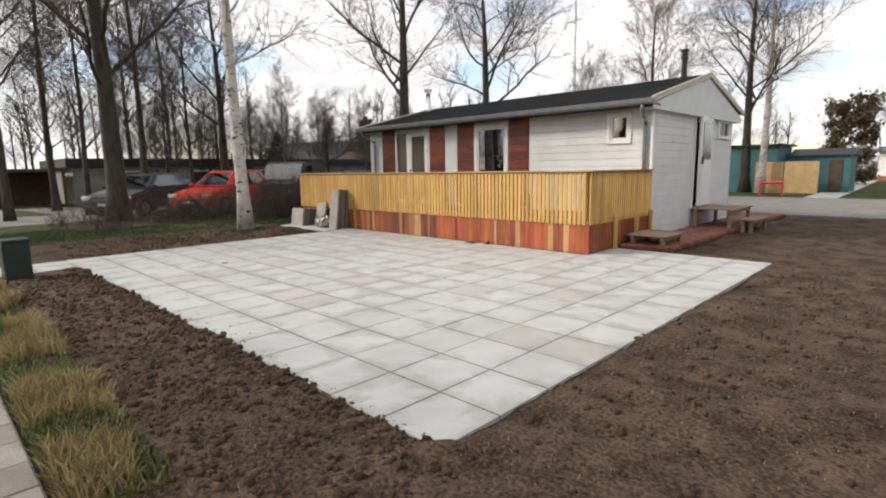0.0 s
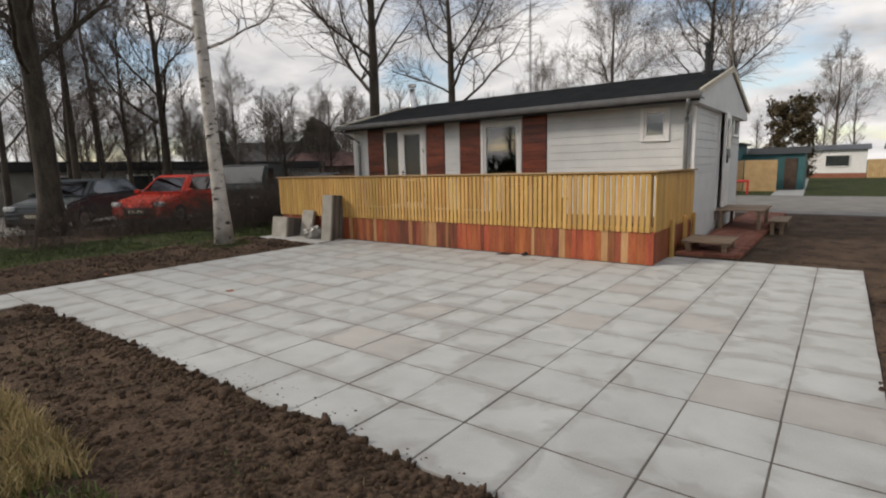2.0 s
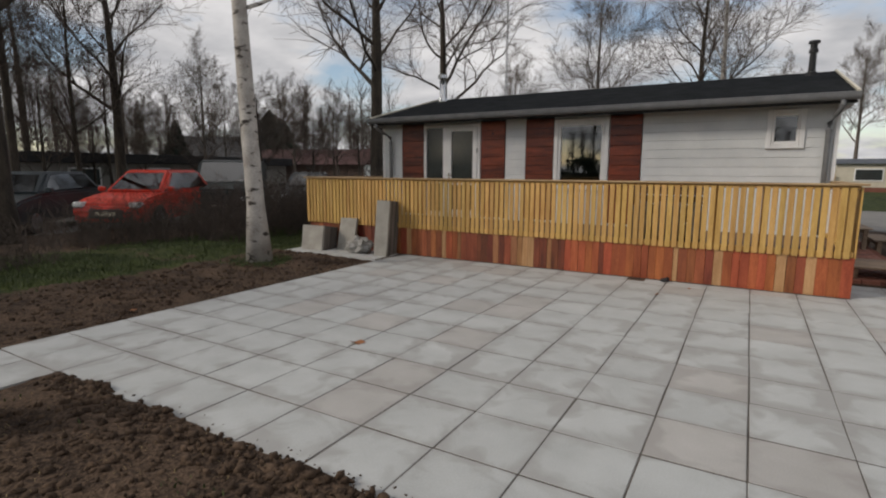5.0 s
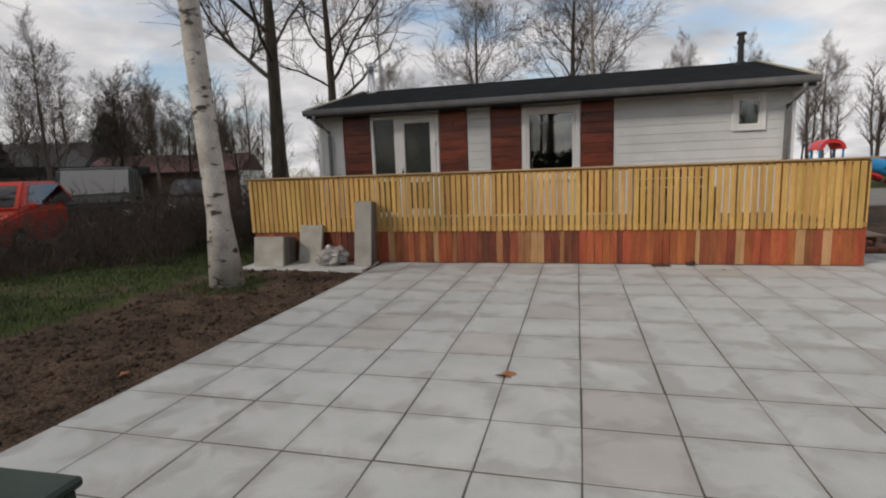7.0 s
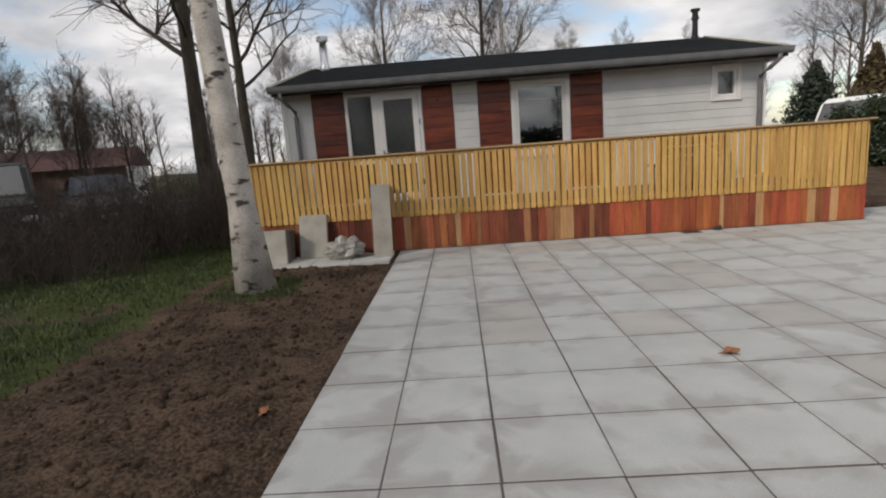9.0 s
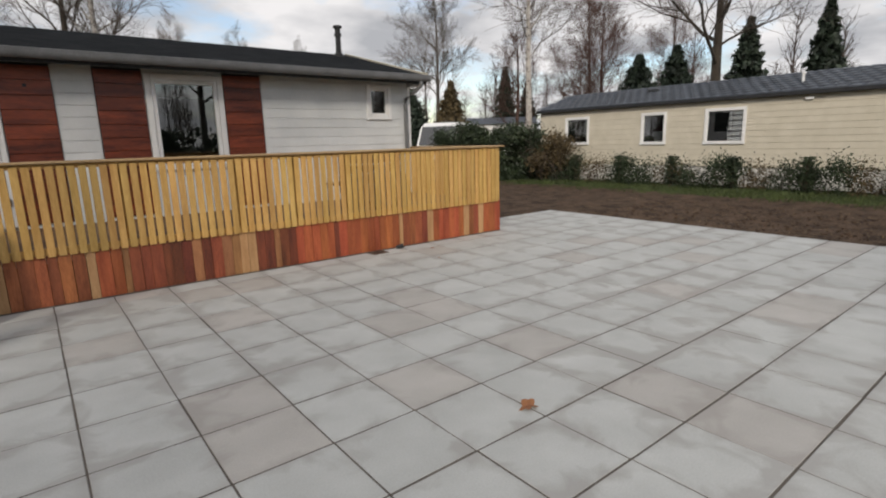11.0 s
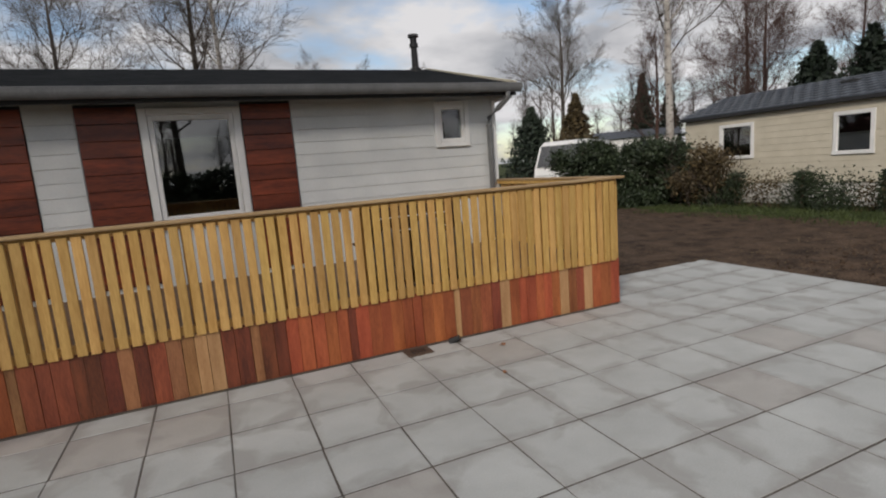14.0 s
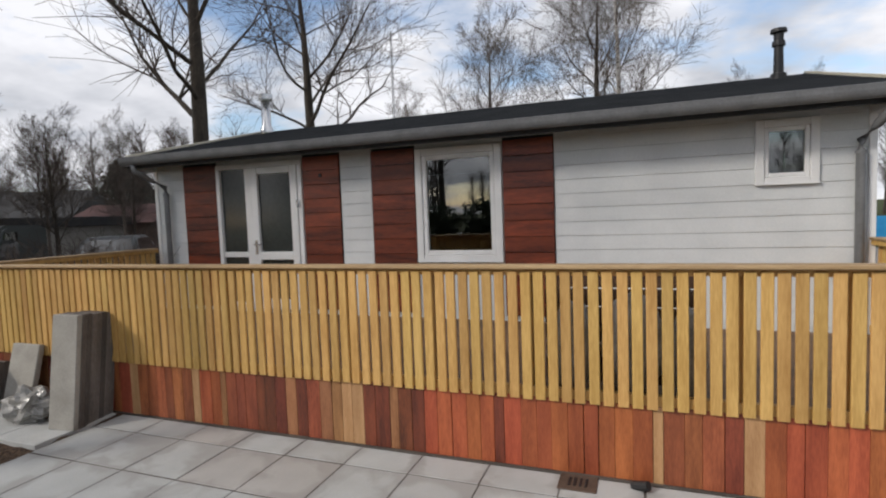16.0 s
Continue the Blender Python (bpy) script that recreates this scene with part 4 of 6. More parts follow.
# ---- utility box, drain, fallen leaves ----
ub = thing("utility_box", "dark green metal utility box beside the path", "utility box", m=pose(-9.27, 0.86, -0.06, 0, 0, 2))
box("body", (-0.17, 0.17, -0.15, 0.15, 0, 0.60), M_GREENBOX, ub, bevel=0.008)
box("lid", (-0.185, 0.185, -0.165, 0.165, 0.601, 0.635), M_GREENBOX, ub, bevel=0.01)
box("door", (-0.14, 0.14, -0.158, -0.151, 0.06, 0.56), M_GREENBOX, ub, bevel=0.003)

# ---- bare trees ----
def grow(rng, h, r, crown, limbs=18, reach=0.42, lift=0.55, levels=3, twig=0.005, droop=0.0, lean=(0, 0), fork=None, dense=1.0):
    """The pieces of a bare tree: (trunk points and radii, pieces of the branches)."""
    pts, rad = [], []
    n = 14
    ph1, ph2 = rng.uniform(0, 6), rng.uniform(0, 6)
    for i in range(n + 1):
        f = i / n
        w = 0.018 * h * f
        pts.append(np.array([lean[0] * f * h + w * math.sin(3.1 * f + ph1), lean[1] * f * h + w * math.sin(2.6 * f + ph2), h * f]))
        rad.append(max(r * (1 - f) ** 0.8 * (1 + 0.45 * math.exp(-f * h / 0.28)), 0.012))
    segs = []

    def branch(p, d, length, r0, level):
        k = max(3, int(4 + 2 * (levels - level))) if level < levels else 2
        step = length / k
        q = p.copy()
        rr = r0
        for s in range(k):
            jit = np.array([rng.gauss(0, 1), rng.gauss(0, 1), rng.gauss(0, 1)])
            d = d + jit * (0.07 + 0.055 * level)
            d[2] += (0.055 if level < levels else -droop)
            d /= np.linalg.norm(d)
            nq = q + d * step
            nr = max(r0 * (1 - (s + 1) / k * 0.8), twig)
            segs.append((*q, *nq, rr, nr))
            q, rr = nq, nr
            if level < levels and (s > 0 or level > 1):
                for _ in range(rng.choice((1, 2)) if level < levels - 1 else int(2 * dense + rng.random())):
                    ax = np.array([rng.gauss(0, 1), rng.gauss(0, 1), rng.gauss(0, 0.7)])
                    ax -= d * ax.dot(d)
                    ax /= np.linalg.norm(ax) + 1e-6
                    nd = d * rng.uniform(0.6, 0.9) + ax * rng.uniform(0.55, 0.9)
                    nd[2] += 0.15
                    nd /= np.linalg.norm(nd)
                    branch(q, nd, length * rng.uniform(0.42, 0.72) * (1 - 0.4 * s / k), max(rr * 0.58, twig), level + 1)

    ang = rng.uniform(0, 6.28)
    for i in range(limbs):
        f = crown + (0.97 - crown) * (i + rng.random() * 0.8) / limbs
        j = min(int(f * n), n - 1)
        u = f * n - j
        p = pts[j] * (1 - u) + pts[j + 1] * u
        ang += 2.4 + rng.uniform(-0.4, 0.4)
        up = lift + 0.45 * (f - crown) / (1 - crown)
        d = np.array([math.cos(ang), math.sin(ang), up])
        d /= np.linalg.norm(d)
        tr = rad[j] * (1 - u) + rad[j + 1] * u
        branch(p, d, h * reach * (1.12 - 0.75 * (f - crown) / (1 - crown)) * rng.uniform(0.75, 1.15), max(tr * rng.uniform(0.30, 0.46), 0.012), 1)
    return pts, rad, segs


TREE_MESH = {}


def tree_meshes(key, seed, bark, twigs, **kw):
    if key in TREE_MESH:
        return TREE_MESH[key]
    rng_ = random.Random(seed)
    pts, rad, segs = grow(rng_, **kw)
    b = tube([tuple(p) for p in pts], rad, 10)
    for v in b.verts:
        v.co += Vector((noise.noise(v.co * 2.5), noise.noise(v.co * 2.5 + Vector((9, 0, 0))), 0)) * 0.10 * kw["r"]
    trunk = bpy.data.meshes.new("trunk")
    b.to_mesh(trunk)
    b.free()
    trunk.materials.append(bark)
    trunk.polygons.foreach_set("use_smooth", [True] * len(trunk.polygons))
    big = [s for s in segs if s[6] > 0.03]
    small = [s for s in segs if s[6] <= 0.03]
    TREE_MESH[key] = (trunk, segments_mesh("branchwork", big, bark, 5) if big else None, segments_mesh("crown", small, twigs, 3))
    return TREE_MESH[key]


def tree(meshes, label, x, y, turn=0, size=1.0, name="bare_tree", group=""):
    t = thing(name, label, "tree", group, m=pose(x, y, -0.06, 0, 0, turn) @ Matrix.Scale(size, 4))
    for nm, me in zip(("trunk", "branchwork", "crown"), meshes):
        if me is not None:
            pt = part(nm, me, None, t)
            if nm != "trunk":
                pt["kind"] = "stuff"
    return t


OAK = tree_meshes("oak", 3, M_BARK, M_TWIG, h=13.5, r=0.30, crown=0.28, limbs=18, reach=0.40, lift=0.7, levels=3, dense=1.5, twig=0.005)
OAK_B = tree_meshes("oak_b", 8, M_BARK, M_TWIG, h=12.5, r=0.24, crown=0.30, limbs=16, reach=0.40, lift=0.75, levels=3, dense=1.5, twig=0.005)
SPREAD = tree_meshes("spread", 21, M_BARK, M_TWIG, h=11.5, r=0.26, crown=0.34, limbs=14, reach=0.42, lift=0.45, levels=3, dense=1.5, twig=0.005)
ROUND = tree_meshes("round", 34, M_TWIG_GREY, M_TWIG_GREY, h=10.0, r=0.16, crown=0.30, limbs=18, reach=0.36, lift=0.85, levels=3, dense=1.5, twig=0.005)
BIRCH_T = tree_meshes("birch_far", 13, M_BIRCH, M_TWIG_GREY, h=12.0, r=0.15, crown=0.36, limbs=18, reach=0.30, lift=0.75, levels=3, dense=1.5, twig=0.005, droop=0.12)
BROWN = tree_meshes("brown", 55, M_TWIG_RED, M_TWIG_RED, h=10.5, r=0.16, crown=0.18, limbs=22, reach=0.36, lift=0.8, levels=3, dense=1.5, twig=0.005)
SLIM = tree_meshes("slim", 77, M_BARK, M_TWIG, h=13.0, r=0.14, crown=0.38, limbs=15, reach=0.24, lift=0.8, levels=3, dense=1.5, twig=0.005)

SLIM_B = tree_meshes("slim_b", 91, M_BARK, M_TWIG, h=11.0, r=0.13, crown=0.25, limbs=18, reach=0.32, lift=0.9, levels=3, dense=1.1, twig=0.005)
ROUND_B = tree_meshes("round_b", 47, M_BARK, M_TWIG, h=8.5, r=0.15, crown=0.22, limbs=20, reach=0.40, lift=0.8, levels=3, dense=1.1, twig=0.005)

near_birch = tree_meshes("birch_near", 5, M_BIRCH, M_TWIG, h=13.0, r=0.15, crown=0.27, limbs=20, reach=0.24, lift=0.6, levels=3, dense=1.5, twig=0.004, lean=(-0.021, 0.008), droop=0.15)
tree(near_birch, "white-barked birch with black scars at the edge of the lawn", -11.98, 5.50, 0, 1.0, "birch").location.z = 0.04

tree(OAK, "tall dark-barked bare tree beside the parking strip", -18.6, 4.5, 40)
tree(OAK_B, "tall bare tree rising behind the chalet", -17.0, 15.1, 10, 1.1)
tree(SPREAD, "bare spreading tree far behind the chalet", -18.6, 22.4, 75, 1.12)
tree(SPREAD, "dark bare oak with wide limbs behind the cream chalet", 13.0, 12.2, 200, 1.05)
tree(ROUND, "fine-twigged bare tree far behind the chalet", -13.5, 32.5, 0, 1.2)
tree(BIRCH_T, "tall grey birch beyond the road", -7.0, 30.5, 60, 1.25, "birch")
tree(OAK_B, "bare dark tree beside the birch beyond the road", -7.9, 31.2, 150, 1.0)
tree(BIRCH_T, "slim white birch beside the cream chalet", 6.0, 16.3, 250, 1.0, "birch")
tree(ROUND, "rounded grey bare tree beyond the camper van", 12.1, 30.2, 140, 1.1)
for x, y, s, a in ((23, 26, 1.15, 0), (19, 22, 0.95, 90), (27, 22, 1.0, 200), (17.5, 28, 0.9, 300)):
    tree(BROWN, "reddish-brown bare tree in the distance", x, y, a, s, group="brown trees")
for k, (x, y, s, a) in enumerate(((-24.5, 7.1, 1.0, 0), (-27.3, 11.7, 0.95, 70), (-21.9, 2.2, 1.05, 140), (-23.5, 0.2, 1.0, 210), (-31, 3, 1.1, 50), (-33, 9, 1.1, 160))):
    tree((SLIM, OAK_B, SLIM_B)[k % 3], "slim bare tree along the parking strip", x, y, a, s, group="trees by the parking strip")
for x, y, s, a in ((3, 62, 1.3, 30), (-3, 66, 1.2, 100), (9, 60, 1.2, 200), (15, 58, 1.1, 260), (-22, 40, 1.0, 20), (20, 5, 1.0, 90), (24, 1, 1.1, 200)):
    tree(ROUND, "grey bare tree in the distance", x, y, a, s, group="distant trees")


for x, y, s, a in ((-17, -13, 1.0, 15), (-9.5, -19, 1.1, 110), (-1.5, -15, 1.0, 230), (6, -19, 1.0, 320), (-24, -9, 1.0, 60)):
    tree(OAK_B, "bare tree across the footpath", x, y, a, s, group="trees across the footpath")
for k, (x, y, s, a) in enumerate(((-22.8, 4.6, 0.85, 33), (-26.2, 4.2, 1.0, 95), (-28.5, 8.2, 0.95, 190), (-26.0, 9.6, 0.8, 250), (-36.0, 12.0, 1.1, 300), (-38.0, 6.0, 1.1, 200), (-40.0, 2.0, 1.1, 77))):
    tree((SLIM_B, SLIM, ROUND_B)[k % 3], "bare tree behind the parked cars", x, y, a, s, group="trees behind the parking")


for k in range(20):
    a = radians(131 + 1.75 * k + 0.8 * math.sin(k * 2.3))
    d = 27 + 4.5 * math.sin(k * 1.7) + 3 * math.sin(k * 4.1)
    tree((ROUND_B, SLIM_B, ROUND)[(k * 2) % 3], "low bare thicket tree behind the parking", -6 + d * math.cos(a), 2 + d * math.sin(a), k * 67, 0.52 + 0.09 * math.sin(k * 3.3), group="thicket behind the parking")


def woods():
    """Far woods all round: slim bare stems with twigs, joined."""
    rng_ = random.Random(99)
    segs = []
    for k in range(380):
        a = rng_.uniform(0, math.tau)
        d = rng_.uniform(42, 80)
        x, y = -6 + d * math.cos(a), 8 + d * math.sin(a)
        if -12 < x < 12 and y > 20 and d < 75:
            continue
        h = rng_.uniform(5.5, 10.5)
        lean_ = rng_.uniform(-0.5, 0.5)
        segs.append((x, y, -0.1, x + lean_, y, h * 0.55, 0.16, 0.10))
        segs.append((x + lean_, y, h * 0.55, x + lean_, y, h, 0.10, 0.02))
        for i in range(38):
            f = rng_.uniform(0.22, 1.0)
            b = rng_.uniform(0, math.tau)
            L = h * 0.27 * (1.1 - 0.7 * f) * rng_.uniform(0.6, 1.2)
            p = (x + lean_ * min(1, f / 0.55), y, h * f)
            q = (p[0] + L * math.cos(b) * 0.6, p[1] + L * math.sin(b) * 0.6, p[2] + L * 0.9)
            segs.append((*p, *q, 0.035, 0.014))
            for j in range(4):
                g = rng_.uniform(0.3, 1.0)
                s = tuple(p[c] + (q[c] - p[c]) * g for c in range(3))
                segs.append((*s, s[0] + rng_.uniform(-0.8, 0.8), s[1] + rng_.uniform(-0.8, 0.8), s[2] + rng_.uniform(0.1, 1.1), 0.014, 0.008))
    tagged(new("far_woods", segments_mesh("far_woods", segs, M_TWIG, 3)), "leafless far woods along the horizon", "woods", kind="stuff")


woods()


def bush_segments(rng_, n, w, d, h, r=0.008):
    segs = []
    for i in range(n):
        x, y = rng_.uniform(-w / 2, w / 2), rng_.uniform(-d / 2, d / 2)
        p = np.array([x, y, -0.02])
        v = np.array([rng_.gauss(0, 0.35), rng_.gauss(0, 0.35), 1.0])
        hh = h * rng_.uniform(0.5, 1.1)
        for s in range(4):
            v = v + np.array([rng_.gauss(0, 0.25), rng_.gauss(0, 0.25), 0])
            v /= np.linalg.norm(v)
            q = p + v * hh / 4
            segs.append((*p, *q, r * (1 - s / 5), r * (1 - (s + 1) / 5)))
            for j in range(2):
                w2 = v + np.array([rng_.gauss(0, 0.7), rng_.gauss(0, 0.7), rng_.gauss(0, 0.4)])
                w2 /= np.linalg.norm(w2)
                e = q + w2 * hh * rng_.uniform(0.12, 0.3)
                segs.append((*q, *e, r * 0.5, r * 0.3))
            p = q
    return segs


BUSH = segments_mesh("brushwood", bush_segments(random.Random(4), 95, 1.7, 1.3, 1.15), M_TWIG, 3)
for k, (x, y, s) in enumerate(((-14.9, 3.35, 0.75), (-16.3, 5.6, 0.8), (-16.0, 6.9, 0.95), (-16.6, 8.2, 1.05), (-15.7, 9.2, 1.2), (-16.8, 10.0, 1.25), (-15.2, 10.4, 1.3), (-14.4, 11.4, 1.3), (-17.8, 3.2, 0.7), (-18.0, 7.2, 0.8), (-15.6, 8.0, 0.9), (-14.6, 9.6, 1.2), (-16.2, 12.2, 1.4), (-17.2, 5.2, 0.8), (-17.2, 6.3, 0.9), (-17.4, 8.8, 1.0), (-15.0, 7.2, 0.75), (-17.9, 9.9, 1.1), (-14.0, 10.4, 1.2), (-17.0, 11.3, 1.2), (-13.7, 12.3, 1.3), (-15.6, 13.6, 1.4))):
    bsh = thing("bare_shrub", "leafless brown shrub in the bed by the parking", "shrub", "shrubs by the parking", m=pose(x, y, -0.05, 0, 0, k * 77) @ Matrix.Scale(s, 4))
    part("brushwood", BUSH, None, bsh)


def leaf_mesh(name, points, size, material, rng_, flat=0.0):
    n = len(points)
    c = np.asarray(points)
    r = np.random.RandomState(rng_)
    u = r.normal(size=(n, 3))
    u /= np.linalg.norm(u, axis=1)[:, None]
    w = r.normal(size=(n, 3))
    w -= u * (u * w).sum(1)[:, None]
    w /= np.linalg.norm(w, axis=1)[:, None]
    sc = size * r.uniform(0.6, 1.4, size=(n, 1))
    verts = np.stack([c - u * sc, c + w * sc * 0.45, c + u * sc, c - w * sc * 0.45], axis=1).reshape(-1, 3)
    faces = np.arange(n * 4).reshape(-1, 4)
    return quads_mesh(name, verts, faces, material)


def evergreen_bush(label, x, y, w, d, h, count, seed, material=None, name="evergreen_bush", size=0.05):
    r = np.random.RandomState(seed)
    clumps = r.uniform(-1, 1, size=(max(8, int(w * d * h * 6)), 3)) * np.array([w / 2, d / 2, h / 2 * 0.9]) + np.array([0, 0, h * 0.52])
    pick = clumps[r.randint(0, len(clumps), count)]
    pts = pick + r.normal(size=(count, 3)) * np.array([0.17, 0.17, 0.15])
    pts[:, 2] = np.abs(pts[:, 2])
    t = thing(name, label, "shrub", m=pose(x, y, -0.04))
    part("foliage", leaf_mesh("foliage", pts, size, material or M_LEAF, seed), None, t)
    segs = bush_segments(random.Random(seed), int(6 + w * d * 6), w * 0.8, d * 0.8, h * 0.95, 0.012)
    part("wood", segments_mesh("wood", segs, M_TWIG, 3), None, t)
    return t


def conifer(label, x, y, h, w, seed, material=None, count=6500):
    r = np.random.RandomState(seed)
    tiers = 26
    pts = []
    for i in range(count):
        f = r.uniform(0.02, 1) ** 1.25
        k = int(r.randint(0, 9))
        tier = math.floor(f * tiers) / tiers
        rad_ = w / 2 * (1 - tier) ** 0.85 * r.uniform(0.25, 1.0) * (0.92 + 0.2 * math.sin(k * 5.1 + tier * 40))
        a = k * math.tau / 9 + tier * 9 + r.normal() * 0.22
        rad_ *= 1.2
        pts.append((rad_ * math.cos(a), rad_ * math.sin(a), h * (0.06 + 0.94 * f) - rad_ * 0.22 + r.normal() * 0.04))
    t = thing("conifer", label, "tree", m=pose(x, y, -0.05))
    part("trunk", tube([(0, 0, 0), (0, 0, h * 0.97)], [0.05 + 0.012 * h, 0.01], 7), M_BARK, t)
    part("foliage", leaf_mesh("foliage", pts, 0.042 * h ** 0.7, material or M_NEEDLE, seed), None, t)


for k, (x, y, h, w) in enumerate(((18.65, 13.4, 7.0, 3.4), (19.6, 10.4, 7.4, 3.0), (18.1, 19.0, 6.0, 5.2), (18.9, 17.2, 6.3, 4.6), (22.6, 34.2, 7.4, 2.8), (24.0, 33.0, 6.2, 2.8))):
    conifer("dark green conifer behind the cream chalet", x, y, h, w, 60 + k)
conifer("dark conifer near the camper van", 8.4, 24.2, 4.6, 3.0, 71, M_NEEDLE_BROWN)
conifer("dark green conifer near the camper van", 8.0, 27.4, 4.4, 4.2, 72)
conifer("dark conical conifer behind the parking", -33.0, 17.9, 4.1, 2.6, 73)
evergreen_bush("rusty-brown rounded columnar conifer beyond the road", -5.1, 44.6, 2.6, 2.6, 5.9, 7000, 74, M_NEEDLE_BROWN, "rusty_conifer", 0.13)
conifer("dark pine in the distance", -40.2, 31.0, 6.4, 6.5, 75)
conifer("dark pine in the distance", -43.0, 35.0, 6.0, 5.5, 76)

for k in range(11):
    evergreen_bush("dark evergreen hedge across the footpath", -22 + 2.9 * k, -9.5 - 0.5 * (k % 2), 2.9, 1.4, 2.3, 2600, 340 + k, M_LEAF, "hedge_plant", 0.13)

# ---- hedge and cream neighbour ----
for k in range(13):
    y = 3.9 + k * 0.83
    evergreen_bush("thin evergreen hedge plant against pale skirting", 4.75 + 0.06 * math.sin(k * 2.1), y, 0.30, 0.80, 0.74, (1500, 900, 2100)[k % 3], 200 + k, (M_LEAF, M_LEAF_BROWN, M_LEAF)[k % 3], "hedge_plant", 0.036)
for k in range(6):
    hpost = thing("hedge_post", "wooden stake overgrown with dark ivy in the hedge", "post", "hedge posts", m=pose(4.62, 4.3 + 1.72 * k, -0.05))
    part("stake", tube([(0, 0, 0), (0.01, 0, 0.86)], [0.045, 0.04], 8), M_FENCE_BROWN, hpost)
    r_ = np.random.RandomState(500 + k)
    pts_ = r_.normal(size=(1300, 3)) * np.array([0.075, 0.085, 0.0]) + np.stack([np.zeros(1300), np.zeros(1300), r_.uniform(0.03, 0.92, 1300)], 1)
    part("ivy", leaf_mesh("ivy", pts_, 0.036, M_LEAF, 500 + k), None, hpost)
evergreen_bush("large brownish bush beside the hedge", 4.55, 13.75, 1.3, 1.3, 1.85, 4200, 300, M_LEAF_BROWN, "large_bush")
for k, (x, y) in enumerate(((2.85, 17.1), (3.55, 16.6), (4.2, 16.0), (4.75, 15.2), (5.0, 16.6))):
    evergreen_bush("dark evergreen hedge beside the drive", x, y, 1.2, 1.2, 2.0, 9500, 310 + k, M_LEAF, "hedge_plant", 0.055)

NX, NY0, NY1 = 5.65, 3.95, 15.4
nb = thing("cream_chalet", "cream-clad static caravan with a slate-grey tiled roof", "house", m=pose(0, 0, -0.09))
NW = [(13.12, 14.18, 1.30, 2.28), (10.25, 11.12, 1.28, 2.28), (7.92, 9.07, 1.27, 2.29)]
nwall = wall_with_holes("wall", "y", NY0, NY1, 0.62, 2.52, NX, NX + 0.12, NW, M_CREAM, nb)
siding(nwall, "y", [(NY0 + 0.02, NY1 - 0.02)], 0.64, 2.50, NX, -1, M_CREAM, NW, 0.165)
box("skirting", (NX + 0.03, NX + 0.08, NY0, NY1, -0.1, 0.618), M_BRICKWHITE, nb, "white skirting")
box("wall", (NX + 0.12, NX + 3.8, NY0, NY0 + 0.12, -0.1, 2.5), M_CREAM, nb)
part("gable", prism([(NX + 0.02, 2.501), (NX + 1.95, 3.12), (NX + 3.8, 2.501)], "y", NY0 + 0.005, NY0 + 0.11), M_CREAM, nb)
part("gable", prism([(NX + 0.02, 2.501), (NX + 1.95, 3.12), (NX + 3.8, 2.501)], "y", NY1 - 0.11, NY1 - 0.005), M_CREAM, nb)
box("wall", (NX + 0.12, NX + 3.8, NY1 - 0.12, NY1, -0.1, 2.5), M_CREAM, nb)
box("wall", (NX + 3.7, NX + 3.8, NY0 + 0.12, NY1 - 0.12, -0.1, 2.52), M_CREAM, nb)
box("floor", (NX + 0.12, NX + 3.7, NY0 + 0.12, NY1 - 0.12, 0.4, 0.6), M_ROOM, nb)
for k, (a, b_, z0, z1) in enumerate(NW):
    wn = box("window", (NX - 0.045, NX + 0.05, a, b_, z1 - 0.09, z1), M_WHITE, nb, "white-framed window with a striped blind" if k == 2 else "white-framed window", 0.006)
    box("sill", (NX - 0.06, NX + 0.05, a - 0.01, b_ + 0.01, z0, z0 + 0.09), M_WHITE, wn, bevel=0.006)
    for s in (a, b_ - 0.09):
        box("frame", (NX - 0.045, NX + 0.05, s, s + 0.09, z0 + 0.091, z1 - 0.091), M_WHITE, wn, bevel=0.006)
    p = box("pane", (NX + 0.0, NX + 0.008, a + 0.088, b_ - 0.088, z0 + 0.088, z1 - 0.088), M_PALEGLASS, wn)
    p.visible_shadow = False
    if k == 2:
        for i in range(6):
            z = z0 + 0.10 + i * 0.145
            box("blind_stripe", (NX + 0.012, NX + 0.018, a + 0.088, b_ - 0.088, z, z + 0.092), M_BLIND, wn)
    else:
        box("curtain", (NX + 0.014, NX + 0.02, a + 0.088, b_ - 0.088, z0 + 0.088, z1 - 0.088), M_PALE_WALL, wn)
RIDGE = (NX + 1.95, 3.22)
part("roof", prism([(NX - 0.12, 2.52), (NX - 0.12, 2.58), (RIDGE[0], RIDGE[1]), (NX + 4.0, 2.60), (NX + 4.0, 2.54), (RIDGE[0], RIDGE[1] - 0.07)], "y", NY0 - 0.12, NY1 + 0.1), M_DARK, nb)
